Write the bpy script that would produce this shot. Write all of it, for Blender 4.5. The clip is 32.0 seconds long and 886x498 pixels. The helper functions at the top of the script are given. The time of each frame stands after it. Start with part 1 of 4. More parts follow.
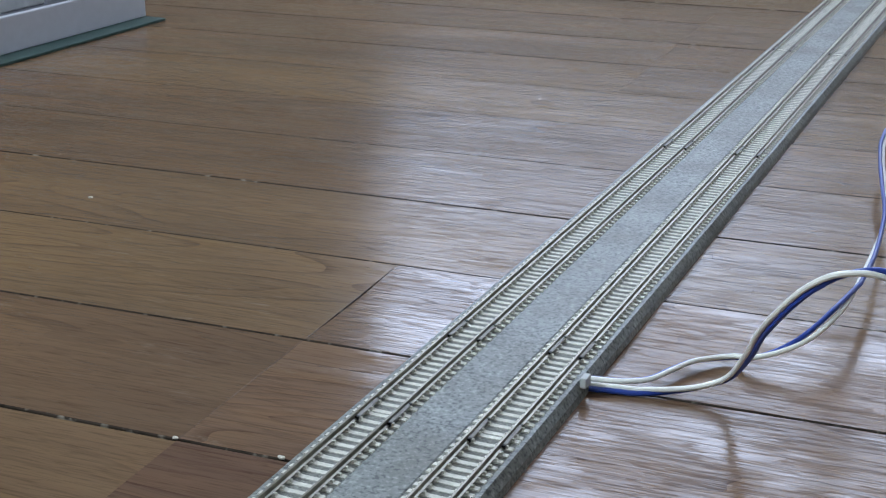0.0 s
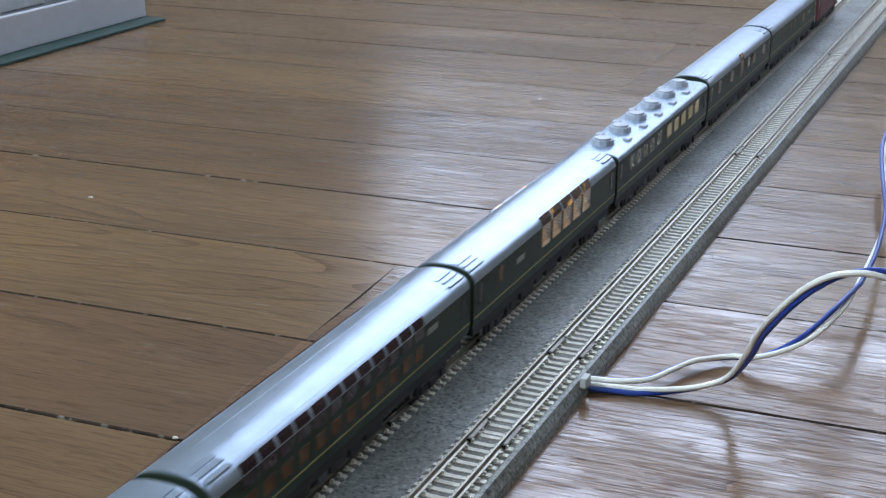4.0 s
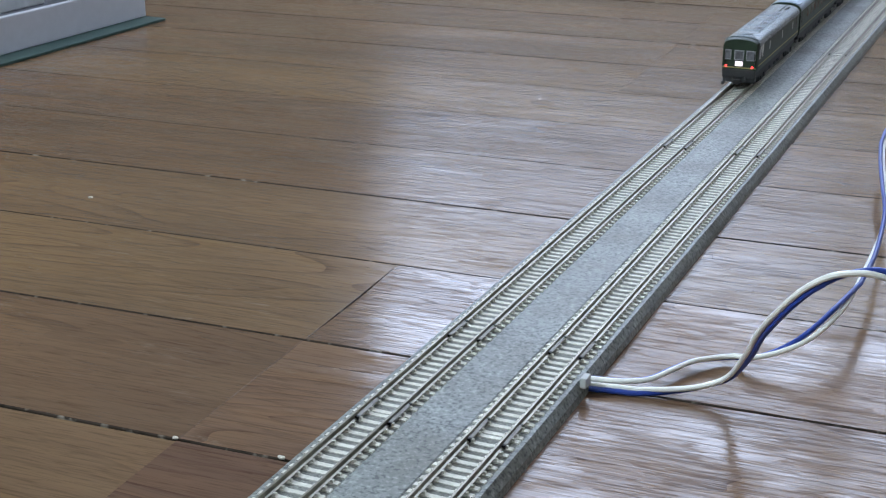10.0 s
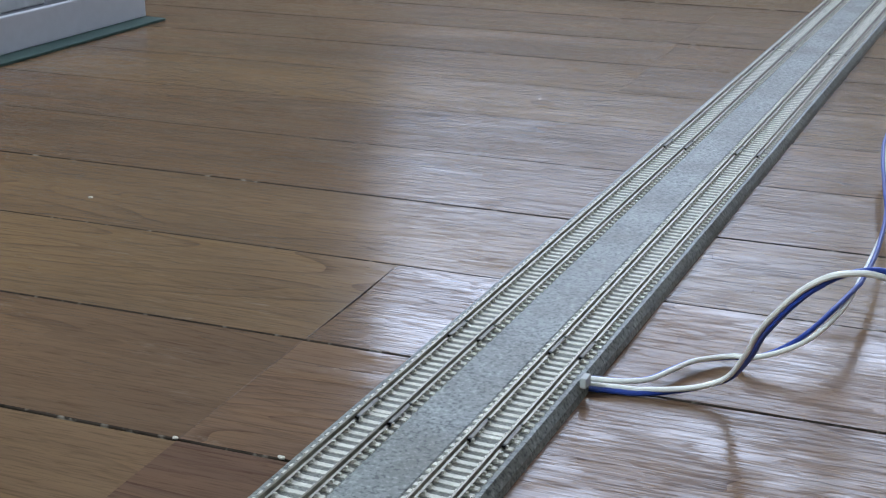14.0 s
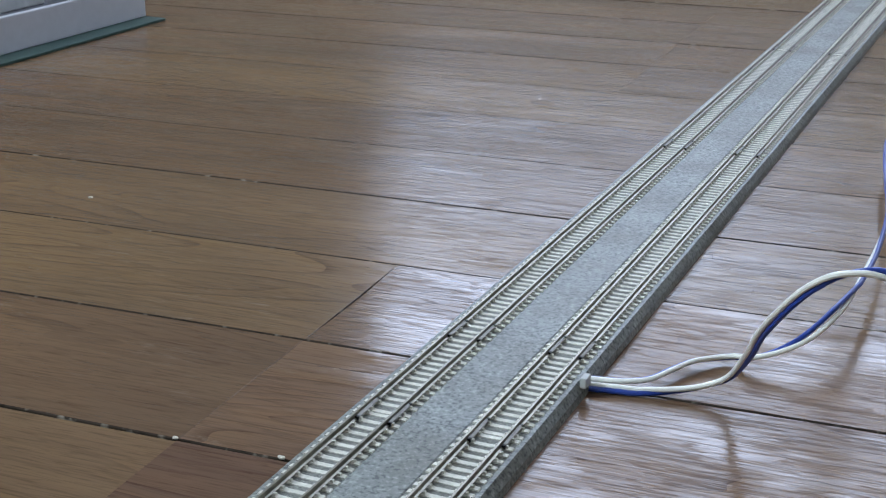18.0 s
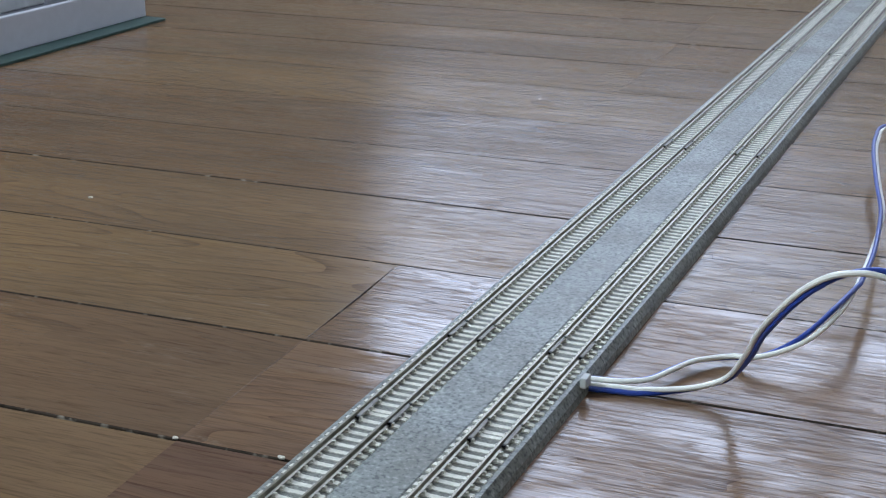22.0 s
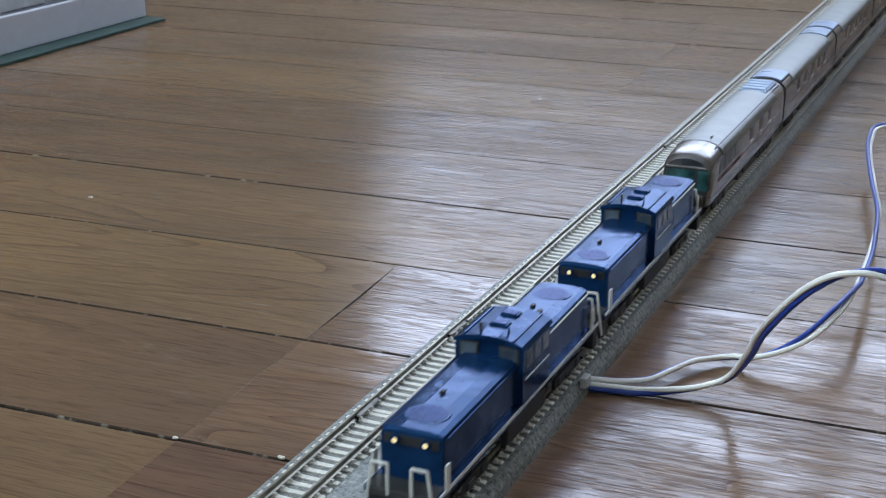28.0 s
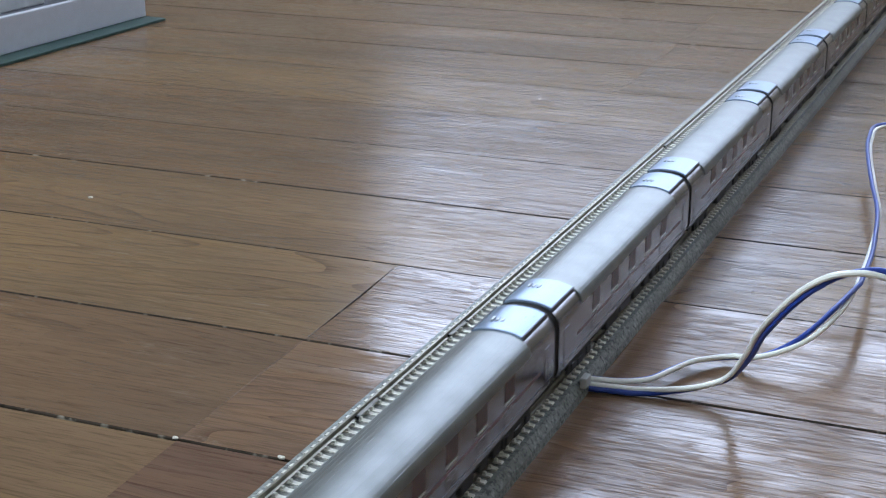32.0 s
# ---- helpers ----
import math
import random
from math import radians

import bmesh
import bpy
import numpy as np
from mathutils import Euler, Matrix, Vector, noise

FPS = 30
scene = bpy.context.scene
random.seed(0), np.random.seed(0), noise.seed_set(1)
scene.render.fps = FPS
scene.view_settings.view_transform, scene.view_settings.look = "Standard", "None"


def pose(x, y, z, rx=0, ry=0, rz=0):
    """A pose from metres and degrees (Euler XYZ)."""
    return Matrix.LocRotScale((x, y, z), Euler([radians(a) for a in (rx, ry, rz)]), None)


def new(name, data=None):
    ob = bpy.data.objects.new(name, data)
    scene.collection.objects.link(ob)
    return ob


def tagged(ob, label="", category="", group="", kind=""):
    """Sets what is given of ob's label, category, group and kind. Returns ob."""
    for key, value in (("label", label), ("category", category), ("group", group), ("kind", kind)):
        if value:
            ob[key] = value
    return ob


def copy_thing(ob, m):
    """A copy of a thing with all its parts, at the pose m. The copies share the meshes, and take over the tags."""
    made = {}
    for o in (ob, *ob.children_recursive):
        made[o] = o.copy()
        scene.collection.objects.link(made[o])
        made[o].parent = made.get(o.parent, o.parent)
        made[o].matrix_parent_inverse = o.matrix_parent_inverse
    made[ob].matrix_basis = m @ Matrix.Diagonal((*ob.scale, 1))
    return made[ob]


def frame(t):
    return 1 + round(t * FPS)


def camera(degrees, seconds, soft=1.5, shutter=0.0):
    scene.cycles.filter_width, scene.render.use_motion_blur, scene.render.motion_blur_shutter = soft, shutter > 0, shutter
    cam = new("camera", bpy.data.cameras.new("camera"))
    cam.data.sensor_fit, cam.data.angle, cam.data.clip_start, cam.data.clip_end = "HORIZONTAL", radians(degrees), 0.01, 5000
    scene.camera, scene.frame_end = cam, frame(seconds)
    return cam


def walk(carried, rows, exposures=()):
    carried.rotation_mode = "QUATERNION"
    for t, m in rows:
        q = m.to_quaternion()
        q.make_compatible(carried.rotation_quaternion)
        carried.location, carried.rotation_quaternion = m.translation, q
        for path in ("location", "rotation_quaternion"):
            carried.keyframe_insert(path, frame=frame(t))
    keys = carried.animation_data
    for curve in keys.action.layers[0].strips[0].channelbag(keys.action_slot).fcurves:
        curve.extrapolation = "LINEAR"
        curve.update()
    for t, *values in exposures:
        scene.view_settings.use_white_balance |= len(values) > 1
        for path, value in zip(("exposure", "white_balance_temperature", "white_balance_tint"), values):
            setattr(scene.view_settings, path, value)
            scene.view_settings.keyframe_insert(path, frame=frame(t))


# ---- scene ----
cam = camera(34.1, 32.0, soft=1.2, shutter=0.28)


def eye_pose():
    """The tripod pose: heading, tilt and lean in radians."""
    yaw, pitch, roll = -0.4116, 0.3326, 0.0031
    f = Vector((math.sin(yaw) * math.cos(pitch), math.cos(yaw) * math.cos(pitch), -math.sin(pitch)))
    r = f.cross(Vector((0, 0, 1))).normalized()
    u = r.cross(f)
    r2 = r * math.cos(roll) + u * math.sin(roll)
    u2 = r2.cross(f)
    m = Matrix((r2, u2, -f)).transposed().to_4x4()
    return Matrix.Translation((0.14304, -0.32482, 0.17732)) @ m


walk(cam, [(0, eye_pose()), (32, eye_pose())], [(0, -0.12), (2, -0.02), (3.0, 0.10), (8, 0.10), (10, 0.03), (14, -0.07), (17, -0.10), (24, -0.08), (27.5, -0.02), (28.2, 0.02), (29, 0.12), (30, 0.14), (32, 0.14)])

# ---- world, window light, exposure ----
world = bpy.data.worlds.new("world")
scene.world = world
world.use_nodes = True
wn = world.node_tree.nodes
sky = wn.new("ShaderNodeTexSky")
sky.sky_type, sky.sun_disc = "NISHITA", False
sky.sun_elevation, sky.sun_rotation = radians(48), radians(150)
world.node_tree.links.new(sky.outputs[0], wn["Background"].inputs[0])
wn["Background"].inputs[1].default_value = 0.12

WIN_X0, WIN_X1, WIN_Z0, WIN_Z1, WALL_Y = -0.86, 0.66, 0.41, 1.80, 1.62


def area(name, m, w, h, power, colour):
    la = bpy.data.lights.new(name, "AREA")
    la.shape, la.size, la.size_y, la.energy, la.color = "RECTANGLE", w, h, power, colour
    ob = new(name, la)
    ob.matrix_world = m
    return ob


# daylight in the far window: open sky in the middle, a dimmer band above, the ground below
def window_band(name, z0, z1, radiance, colour):
    w, h = WIN_X1 - WIN_X0, z1 - z0
    area(name, pose((WIN_X0 + WIN_X1) / 2, WALL_Y + 0.10, (z0 + z1) / 2, -90, 0, 0), w, h, radiance * math.pi * w * h, colour)


window_band("window_daylight_high", 0.92, WIN_Z1, 2.2, (0.58, 0.71, 1.0))
window_band("window_daylight", 0.62, 0.92, 5.0, (0.58, 0.71, 1.0))
window_band("window_daylight_low", WIN_Z0, 0.62, 1.1, (0.48, 0.63, 1.0))
# fill lamp from the left; the side window around it is added, unseen
area("side_fill_lamp", pose(-1.83, -1.40, 1.75, 0, -90, 0), 1.0, 1.5, 100, (0.70, 0.875, 1.0))

# ---- materials ----
def mat(name, base=(0.5, 0.5, 0.5), rough=0.5, metal=0.0, coat=0.0, emit=None, power=0.0):
    m = bpy.data.materials.new(name)
    m.use_nodes = True
    b = m.node_tree.nodes["Principled BSDF"]
    b.inputs["Base Color"].default_value = (*base, 1)
    b.inputs["Roughness"].default_value = rough
    b.inputs["Metallic"].default_value = metal
    b.inputs["Coat Weight"].default_value = coat
    if emit:
        b.inputs["Emission Color"].default_value = (*emit, 1)
        b.inputs["Emission Strength"].default_value = power
    return m


def kit(m):
    nt = m.node_tree

    def add(kind, **values):
        n = nt.nodes.new("ShaderNode" + kind)
        for k, v in values.items():
            if k in n.inputs:
                n.inputs[k].default_value = v
        return n

    def link(a, b):
        nt.links.new(a, b)

    return nt.nodes["Principled BSDF"], add, link


def ramp(add, stops):
    r = add("ValToRGB")
    e = r.color_ramp.elements
    while len(e) < len(stops):
        e.new(0.5)
    for el, (p, c) in zip(e, stops):
        el.position, el.color = p, (*c, 1)
    return r


def coords(add, link, scale, rot=0.0):
    tc, mp = add("TexCoord"), add("Mapping")
    mp.inputs["Scale"].default_value = scale
    mp.inputs["Rotation"].default_value = (0, 0, rot)
    link(tc.outputs["Object"], mp.inputs["Vector"])
    return mp


def speckle(name, dark, mid, light, scale, rough, bump=0.15, stain=(0.55, 0.5, 0.42)):
    """Granite-like moulded plastic: dark and pale grains over a mid grey, with faint stains."""
    m = mat(name, mid, rough)
    b, add, link = kit(m)
    geo = add("NewGeometry")
    n1, n2, n3 = add("TexNoise", Scale=scale, Detail=3.0), add("TexNoise", Scale=scale * 0.45, Detail=2.0), add("TexNoise", Scale=28.0, Detail=3.0)
    for n in (n1, n2, n3):
        link(geo.outputs["Position"], n.inputs["Vector"])
    r1 = ramp(add, [(0.36, dark), (0.46, mid), (0.58, mid), (0.68, light)])
    r2 = ramp(add, [(0.38, (0.72, 0.72, 0.72)), (0.62, (1, 1, 1))])
    r3 = ramp(add, [(0.42, (1, 1, 1)), (0.7, stain)])
    link(n1.outputs["Fac"], r1.inputs[0]), link(n2.outputs["Fac"], r2.inputs[0]), link(n3.outputs["Fac"], r3.inputs[0])
    mx = add("MixRGB", Fac=1.0)
    mx.blend_type = "MULTIPLY"
    link(r1.outputs[0], mx.inputs[1]), link(r2.outputs[0], mx.inputs[2])
    my = add("MixRGB", Fac=0.75)
    my.blend_type = "MULTIPLY"
    link(mx.outputs[0], my.inputs[1]), link(r3.outputs[0], my.inputs[2])
    link(my.outputs[0], b.inputs["Base Color"])
    bp = add("Bump", Strength=bump, Distance=0.0004)
    link(n1.outputs["Fac"], bp.inputs["Height"]), link(bp.outputs[0], b.inputs["Normal"])
    return m


def paint(name, base, rough=0.35, metal=0.0, coat=0.0, vary=0.12, scale=160.0, spec=0.5, tint=(1, 1, 1), dent=0.0):
    """Paint with faint mottling in colour and gloss."""
    m = mat(name, base, rough, metal, coat)
    b, add, link = kit(m)
    b.inputs["Specular IOR Level"].default_value = spec
    b.inputs["Specular Tint"].default_value = (*tint, 1)
    tc, n, n2 = add("TexCoord"), add("TexNoise", Scale=scale, Detail=4.0), add("TexNoise", Scale=scale * 9, Detail=2.0)
    link(tc.outputs["Object"], n.inputs["Vector"]), link(tc.outputs["Object"], n2.inputs["Vector"])
    r = ramp(add, [(0.3, tuple(c * (1 - vary) for c in base)), (0.7, tuple(min(1, c * (1 + vary)) for c in base))])
    link(n.outputs["Fac"], r.inputs[0]), link(r.outputs[0], b.inputs["Base Color"])
    mr = add("MapRange")
    mr.inputs["To Min"].default_value, mr.inputs["To Max"].default_value = rough * 0.8, min(1, rough * 1.25)
    link(n2.outputs["Fac"], mr.inputs["Value"]), link(mr.outputs["Result"], b.inputs["Roughness"])
    if dent:
        # faint waves in the moulding break up the glints
        wave, bp = add("TexNoise", Scale=110.0, Detail=3.0), add("Bump", Strength=1.0, Distance=dent)
        link(tc.outputs["Object"], wave.inputs["Vector"]), link(wave.outputs["Fac"], bp.inputs["Height"]), link(bp.outputs[0], b.inputs["Normal"])
    return m


def floor_wood(name, dull, bright, thin, thick, stain, cover=0.46):
    """Dark-stained lacquered oak: grain along the strip, arched figure, scuffs."""
    m = mat(name, (0.12, 0.07, 0.04), 0.3)
    b, add, link = kit(m)
    tc, info = add("TexCoord"), add("ObjectInfo")
    off = add("VectorMath")
    off.operation = "MULTIPLY_ADD"
    comb = add("CombineXYZ")
    for i in range(3):
        link(info.outputs["Random"], comb.inputs[i])
    link(comb.outputs[0], off.inputs[0])
    off.inputs[1].default_value = (7.6, 3.3, 5.4)
    link(tc.outputs["Object"], off.inputs[2])

    def mapped(scale):
        mp = add("Mapping")
        mp.inputs["Scale"].default_value = scale
        link(off.outputs[0], mp.inputs["Vector"])
        return mp.outputs[0]

    def grain(scale, **values):
        n = add("TexNoise", Scale=1.0, **values)
        link(mapped(scale), n.inputs["Vector"])
        return n.outputs["Fac"]

    def shade(fac, stops):
        r = ramp(add, stops)
        link(fac, r.inputs[0])
        return r.outputs[0]

    def math_node(op, x, y):
        n = add("Math")
        n.operation = op
        for i, v in enumerate((x, y)):
            if isinstance(v, (int, float)):
                n.inputs[i].default_value = v
            else:
                link(v, n.inputs[i])
        return n.outputs[0]

    pores = grain((70, 1150, 30), Detail=3.0, Roughness=0.6)
    streak = grain((11, 150, 10), Detail=5.0, Roughness=0.55, Distortion=0.4)
    broad = grain((6, 20, 6), Detail=3.0)
    # growth rings: contour lines of a slow field, drawn out along the strip
    field = grain((4.2, 22, 3), Detail=1.5, Roughness=0.35)
    ring = math_node("FRACT", math_node("MULTIPLY", field, 19.0), 0.0)
    mask = shade(grain((2.2, 11, 2), Detail=1.0), [(0.36, (0.15, 0.15, 0.15)), (0.52, (1, 1, 1))])
    broken = shade(grain((26, 210, 12), Detail=3.0), [(0.36, (0.25, 0.25, 0.25)), (0.56, (1, 1, 1))])
    mask = math_node("MULTIPLY", mask, broken)
    c1 = shade(streak, [(0.3, (0.165, 0.108, 0.063)), (0.52, (0.180, 0.119, 0.069)), (0.75, (0.195, 0.131, 0.075))])
    c2 = shade(broad, [(0.3, tuple(a * c for a, c in zip((0.78, 0.76, 0.76), stain))), (0.72, tuple(a * c for a, c in zip((1.18, 1.13, 1.04), stain)))])
    c3 = shade(ring, [(0.0, (0.66, 0.62, 0.61)), (0.10, (0.80, 0.77, 0.75)), (0.24, (1, 1, 1)), (1.0, (1.10, 1.07, 0.97))])
    c4 = shade(pores, [(0.34, (0.68, 0.65, 0.63)), (0.47, (1, 1, 1))])
    tint = shade(info.outputs["Random"], [(0.0, (0.90, 0.84, 0.82)), (0.5, (1.0, 0.96, 0.93)), (1.0, (1.10, 1.07, 0.96))])
    prev = c1
    for c, f in ((c2, 1.0), (c3, mask), (c4, 0.75), (tint, 1.0)):
        mx = add("MixRGB")
        mx.blend_type = "MULTIPLY"
        if isinstance(f, float):
            mx.inputs[0].default_value = f
        else:
            link(f, mx.inputs[0])
        link(prev, mx.inputs[1]), link(c, mx.inputs[2])
        prev = mx.outputs[0]
    # open grooves of the grain, short and dark
    groove = shade(grain((30, 420, 9), Detail=1.5, Roughness=0.5, Distortion=0.15), [(0.455, (1, 1, 1)), (0.485, (0, 0, 0)), (0.505, (0, 0, 0)), (0.535, (1, 1, 1))])
    mx = add("MixRGB", Fac=0.18)
    mx.blend_type = "MULTIPLY"
    link(prev, mx.inputs[1]), link(groove, mx.inputs[2])
    prev = mx.outputs[0]
    # pale scuffs and short scratches across the lacquer
    scuff = shade(grain((45, 120, 20), Detail=6.0, Roughness=0.75), [(0.60, (0, 0, 0)), (0.70, (1, 1, 1))])
    worn = shade(grain((7, 11, 9), Detail=2.0), [(0.52, (0, 0, 0)), (0.70, (1, 1, 1))])
    scratch = shade(grain((60, 620, 40), Detail=2.0, Roughness=0.7), [(0.62, (0, 0, 0)), (0.70, (1, 1, 1))])
    wear = math_node("ADD", math_node("MULTIPLY", math_node("MULTIPLY", scuff, worn), 0.55), math_node("MULTIPLY", math_node("MULTIPLY", scratch, worn), 0.35))
    mx = add("MixRGB")
    mx.inputs[2].default_value = (0.34, 0.29, 0.24, 1)
    link(wear, mx.inputs[0]), link(prev, mx.inputs[1])
    link(mx.outputs[0], b.inputs["Base Color"])
    # lacquer worn thin in patches, absent in the grooves
    lac = add("MapRange")
    lac.inputs["From Min"].default_value, lac.inputs["From Max"].default_value = cover, cover + 0.16
    lac.inputs["To Min"].default_value, lac.inputs["To Max"].default_value = thin, thick
    link(grain((14, 38, 9), Detail=5.0, Roughness=0.65), lac.inputs["Value"])
    fill = math_node("ADD", math_node("MULTIPLY", groove, 0.8), 0.2)
    link(math_node("MULTIPLY", lac.outputs["Result"], fill), b.inputs["Specular IOR Level"])
    # gloss: lacquer, duller in the streaks and scuffs
    mr = add("MapRange")
    mr.inputs["From Min"].default_value, mr.inputs["From Max"].default_value = 0.3, 0.7
    mr.inputs["To Min"].default_value, mr.inputs["To Max"].default_value = dull, bright
    link(streak, mr.inputs["Value"])
    link(math_node("ADD", mr.outputs["Result"], math_node("MULTIPLY", wear, 0.2)), b.inputs["Roughness"])
    # relief: slow waves of the board, ripples along the grain, fine lines, grooves
    last = None
    for height, depth in ((grain((9, 40, 5), Detail=2.0), 0.0006), (grain((36, 640, 10), Detail=2.0, Roughness=0.55), 0.00015),
                          (grain((90, 1500, 12), Detail=2.0, Roughness=0.6), 0.00005), (groove, 0.00003)):
        bp = add("Bump", Strength=1.0, Distance=depth)
        link(height, bp.inputs["Height"])
        if last:
            link(last, bp.inputs["Normal"])
        last = bp.outputs[0]
    link(last, b.inputs["Normal"])
    return m


M_WOOD = floor_wood("stained_oak", 0.22, 0.16, 0.26, 0.42, (1.08, 1.09, 1.20))
M_WOODNEW = floor_wood("fresher_stained_oak", 0.19, 0.09, 0.16, 0.95, (1.04, 1.02, 1.28), 0.51)
M_WOODGLOSS = floor_wood("glossy_stained_oak", 0.15, 0.08, 0.22, 1.0, (1.0, 0.98, 1.12), 0.43)
M_EDGE = speckle("worn_board_edge", (0.03, 0.022, 0.016), (0.06, 0.044, 0.033), (0.36, 0.31, 0.26), 150.0, 0.7, 0.1)
kit(M_EDGE)[0].inputs["Specular IOR Level"].default_value = 0.08
M_JOINT = mat("dark_joint", (0.018, 0.012, 0.009), 0.8)
M_BED = speckle("grey_roadbed", (0.09, 0.10, 0.105), (0.265, 0.285, 0.27), (0.42, 0.44, 0.42), 900.0, 0.45)
M_BALLAST = speckle("grey_ballast", (0.10, 0.10, 0.09), (0.27, 0.27, 0.25), (0.44, 0.43, 0.40), 1900.0, 0.7, 0.4)
M_TIE = paint("concrete_tie", (0.70, 0.68, 0.61), 0.6, vary=0.16, scale=700)
M_RAIL = paint("nickel_silver", (0.29, 0.27, 0.22), 0.36, 0.95, vary=0.15, scale=300)
M_JOINER = paint("joiner_metal", (0.26, 0.25, 0.22), 0.5, 0.7, vary=0.2, scale=900)
M_BLACK = mat("black_plastic", (0.018, 0.018, 0.019), 0.55)
M_UNDER = paint("underframe_black", (0.030, 0.030, 0.031), 0.6, vary=0.3)
M_WHEEL = mat("blackened_wheel", (0.16, 0.15, 0.14), 0.4, 0.9)
M_GREEN = paint("deep_green_paint", (0.034, 0.050, 0.034), 0.36, vary=0.15, spec=0.10)
M_ROOF = paint("silver_roof", (0.35, 0.43, 0.53), 0.32, 0.6, vary=0.08)
M_DINEROOF = paint("pale_blue_roof", (0.33, 0.43, 0.56), 0.28, 0.4, vary=0.06)
M_DINEVENT = paint("pale_roof_vent", (0.46, 0.50, 0.60), 0.4, vary=0.06)
M_ROOFGREY = paint("grey_roof", (0.43, 0.47, 0.50), 0.30, vary=0.08)
M_VENT = paint("grey_vent", (0.55, 0.56, 0.55), 0.5, vary=0.1)
M_YELLOW = mat("yellow_line", (0.38, 0.34, 0.12), 0.5)
M_GOLD = mat("gold_print", (0.40, 0.23, 0.07), 0.45)
M_PALE = mat("pale_print", (0.70, 0.70, 0.66), 0.5)
M_FRAMEGREY = mat("grey_window_frame", (0.27, 0.27, 0.29), 0.4)
M_PALE2 = mat("faded_print", (0.30, 0.31, 0.27), 0.5)
M_DIM = paint("unlit_dining_window", (0.13, 0.13, 0.09), 0.15, vary=0.4, scale=200)
M_GLASS = paint("dark_window", (0.022, 0.018, 0.015), 0.12, spec=0.2)
M_AMBER = paint("amber_curtain_window", (0.125, 0.060, 0.026), 0.2, vary=0.45, scale=120, spec=0.15)
M_LIT = mat("lit_window", (0.30, 0.27, 0.15), 0.2, emit=(1.0, 0.76, 0.32), power=0.07)
def glow_glass(name, base, glow, power, low, scale):
    """Dark window glass with a patchy glow in its emission."""
    m = mat(name, base, 0.1, coat=0.5, emit=glow, power=power)
    b, add, link = kit(m)
    tc, n = add("TexCoord"), add("TexNoise", Scale=scale, Detail=2.0)
    link(tc.outputs["Object"], n.inputs["Vector"])
    mr = add("MapRange")
    mr.inputs["From Min"].default_value, mr.inputs["From Max"].default_value = low, low + 0.2
    mr.inputs["To Min"].default_value, mr.inputs["To Max"].default_value = 0.0, power
    link(n.outputs["Fac"], mr.inputs["Value"]), link(mr.outputs["Result"], b.inputs["Emission Strength"])
    return m


# gold gleams on the roof glass are put into its emission
M_GLINTROOF = glow_glass("glint_roof_window", (0.05, 0.028, 0.022), (1.0, 0.52, 0.12), 1.0, 0.53, 150)
M_SALON = glow_glass("lit_lounge_window", (0.10, 0.055, 0.025), (1.0, 0.58, 0.20), 0.13, 0.40, 120)
M_PURPLE = paint("small_window", (0.040, 0.020, 0.026), 0.15, vary=0.4, spec=0.25)
M_RED = paint("red_paint", (0.165, 0.010, 0.022), 0.36, vary=0.12, spec=0.18)
M_DKRED = paint("dark_red_edge", (0.105, 0.010, 0.018), 0.4, vary=0.12, spec=0.18)
# pale mottled red holds the highlight along the upper side gutter
M_PINK = paint("red_edge_highlight", (0.36, 0.13, 0.15), 0.35, vary=0.4, scale=260)
M_BLUE = paint("blue_paint", (0.007, 0.034, 0.105), 0.18, 0.25, vary=0.2, spec=0.22, scale=240, tint=(0.3, 0.6, 1.0), dent=0.0003)
M_STEEL = paint("silver_body", (0.25, 0.243, 0.245), 0.24, 0.9, vary=0.12, dent=0.0002)
M_FAN = paint("dark_fan", (0.006, 0.028, 0.085), 0.26, 0.25, spec=0.16, tint=(0.14, 0.45, 1.0))
M_CABGLASS = paint("grey_cab_glass", (0.075, 0.10, 0.125), 0.15, vary=0.4, scale=300, spec=0.4)
M_VANROOF = paint("silver_van_roof", (0.30, 0.36, 0.41), 0.27, 0.4, coat=0.5, vary=0.15, spec=0.5, dent=0.0002)
M_LOUNGE = paint("grey_lounge_glass", (0.028, 0.040, 0.044), 0.25, vary=0.3, spec=0.2)
M_STEELROOF = paint("ribbed_silver_roof", (0.226, 0.240, 0.234), 0.38, 0.75, vary=0.10)
M_PANEL = paint("bright_silver_panel", (0.29, 0.38, 0.52), 0.30, 0.5, vary=0.04)
M_DARKSTRIPE = mat("dark_red_stripe", (0.25, 0.12, 0.12), 0.4)
M_STRIPE = mat("red_stripe", (0.22, 0.13, 0.13), 0.35, 0.4)
M_COPPER = paint("blue_grey_insulator", (0.26, 0.36, 0.42), 0.4)
M_WHITE = paint("white_plastic", (0.60, 0.62, 0.68), 0.4, vary=0.03)
M_BLIND = paint("brown_blind_window", (0.105, 0.058, 0.052), 0.3, vary=0.3, spec=0.2)
M_BLIND2 = paint("shaded_lower_window", (0.228, 0.220, 0.222), 0.25, 0.9, vary=0.12)
M_LAMP = mat("warm_headlight", (0.9, 0.8, 0.5), 0.2, emit=(1.0, 0.74, 0.28), power=0.7)
M_TAIL = mat("red_tail_lamp", (0.7, 0.02, 0.02), 0.2, emit=(1.0, 0.05, 0.05), power=3.0)
M_SIGN = mat("lit_tail_sign", (0.9, 0.85, 0.88), 0.3, emit=(1.0, 0.86, 0.92), power=1.1)
M_WIREW = paint("cream_wire", (0.92, 0.90, 0.85), 0.30, vary=0.04, spec=0.6)
M_WIREB = paint("blue_wire", (0.020, 0.055, 0.33), 0.36, vary=0.1)
M_BOARD = paint("dark_green_board", (0.028, 0.075, 0.062), 0.6, vary=0.15)
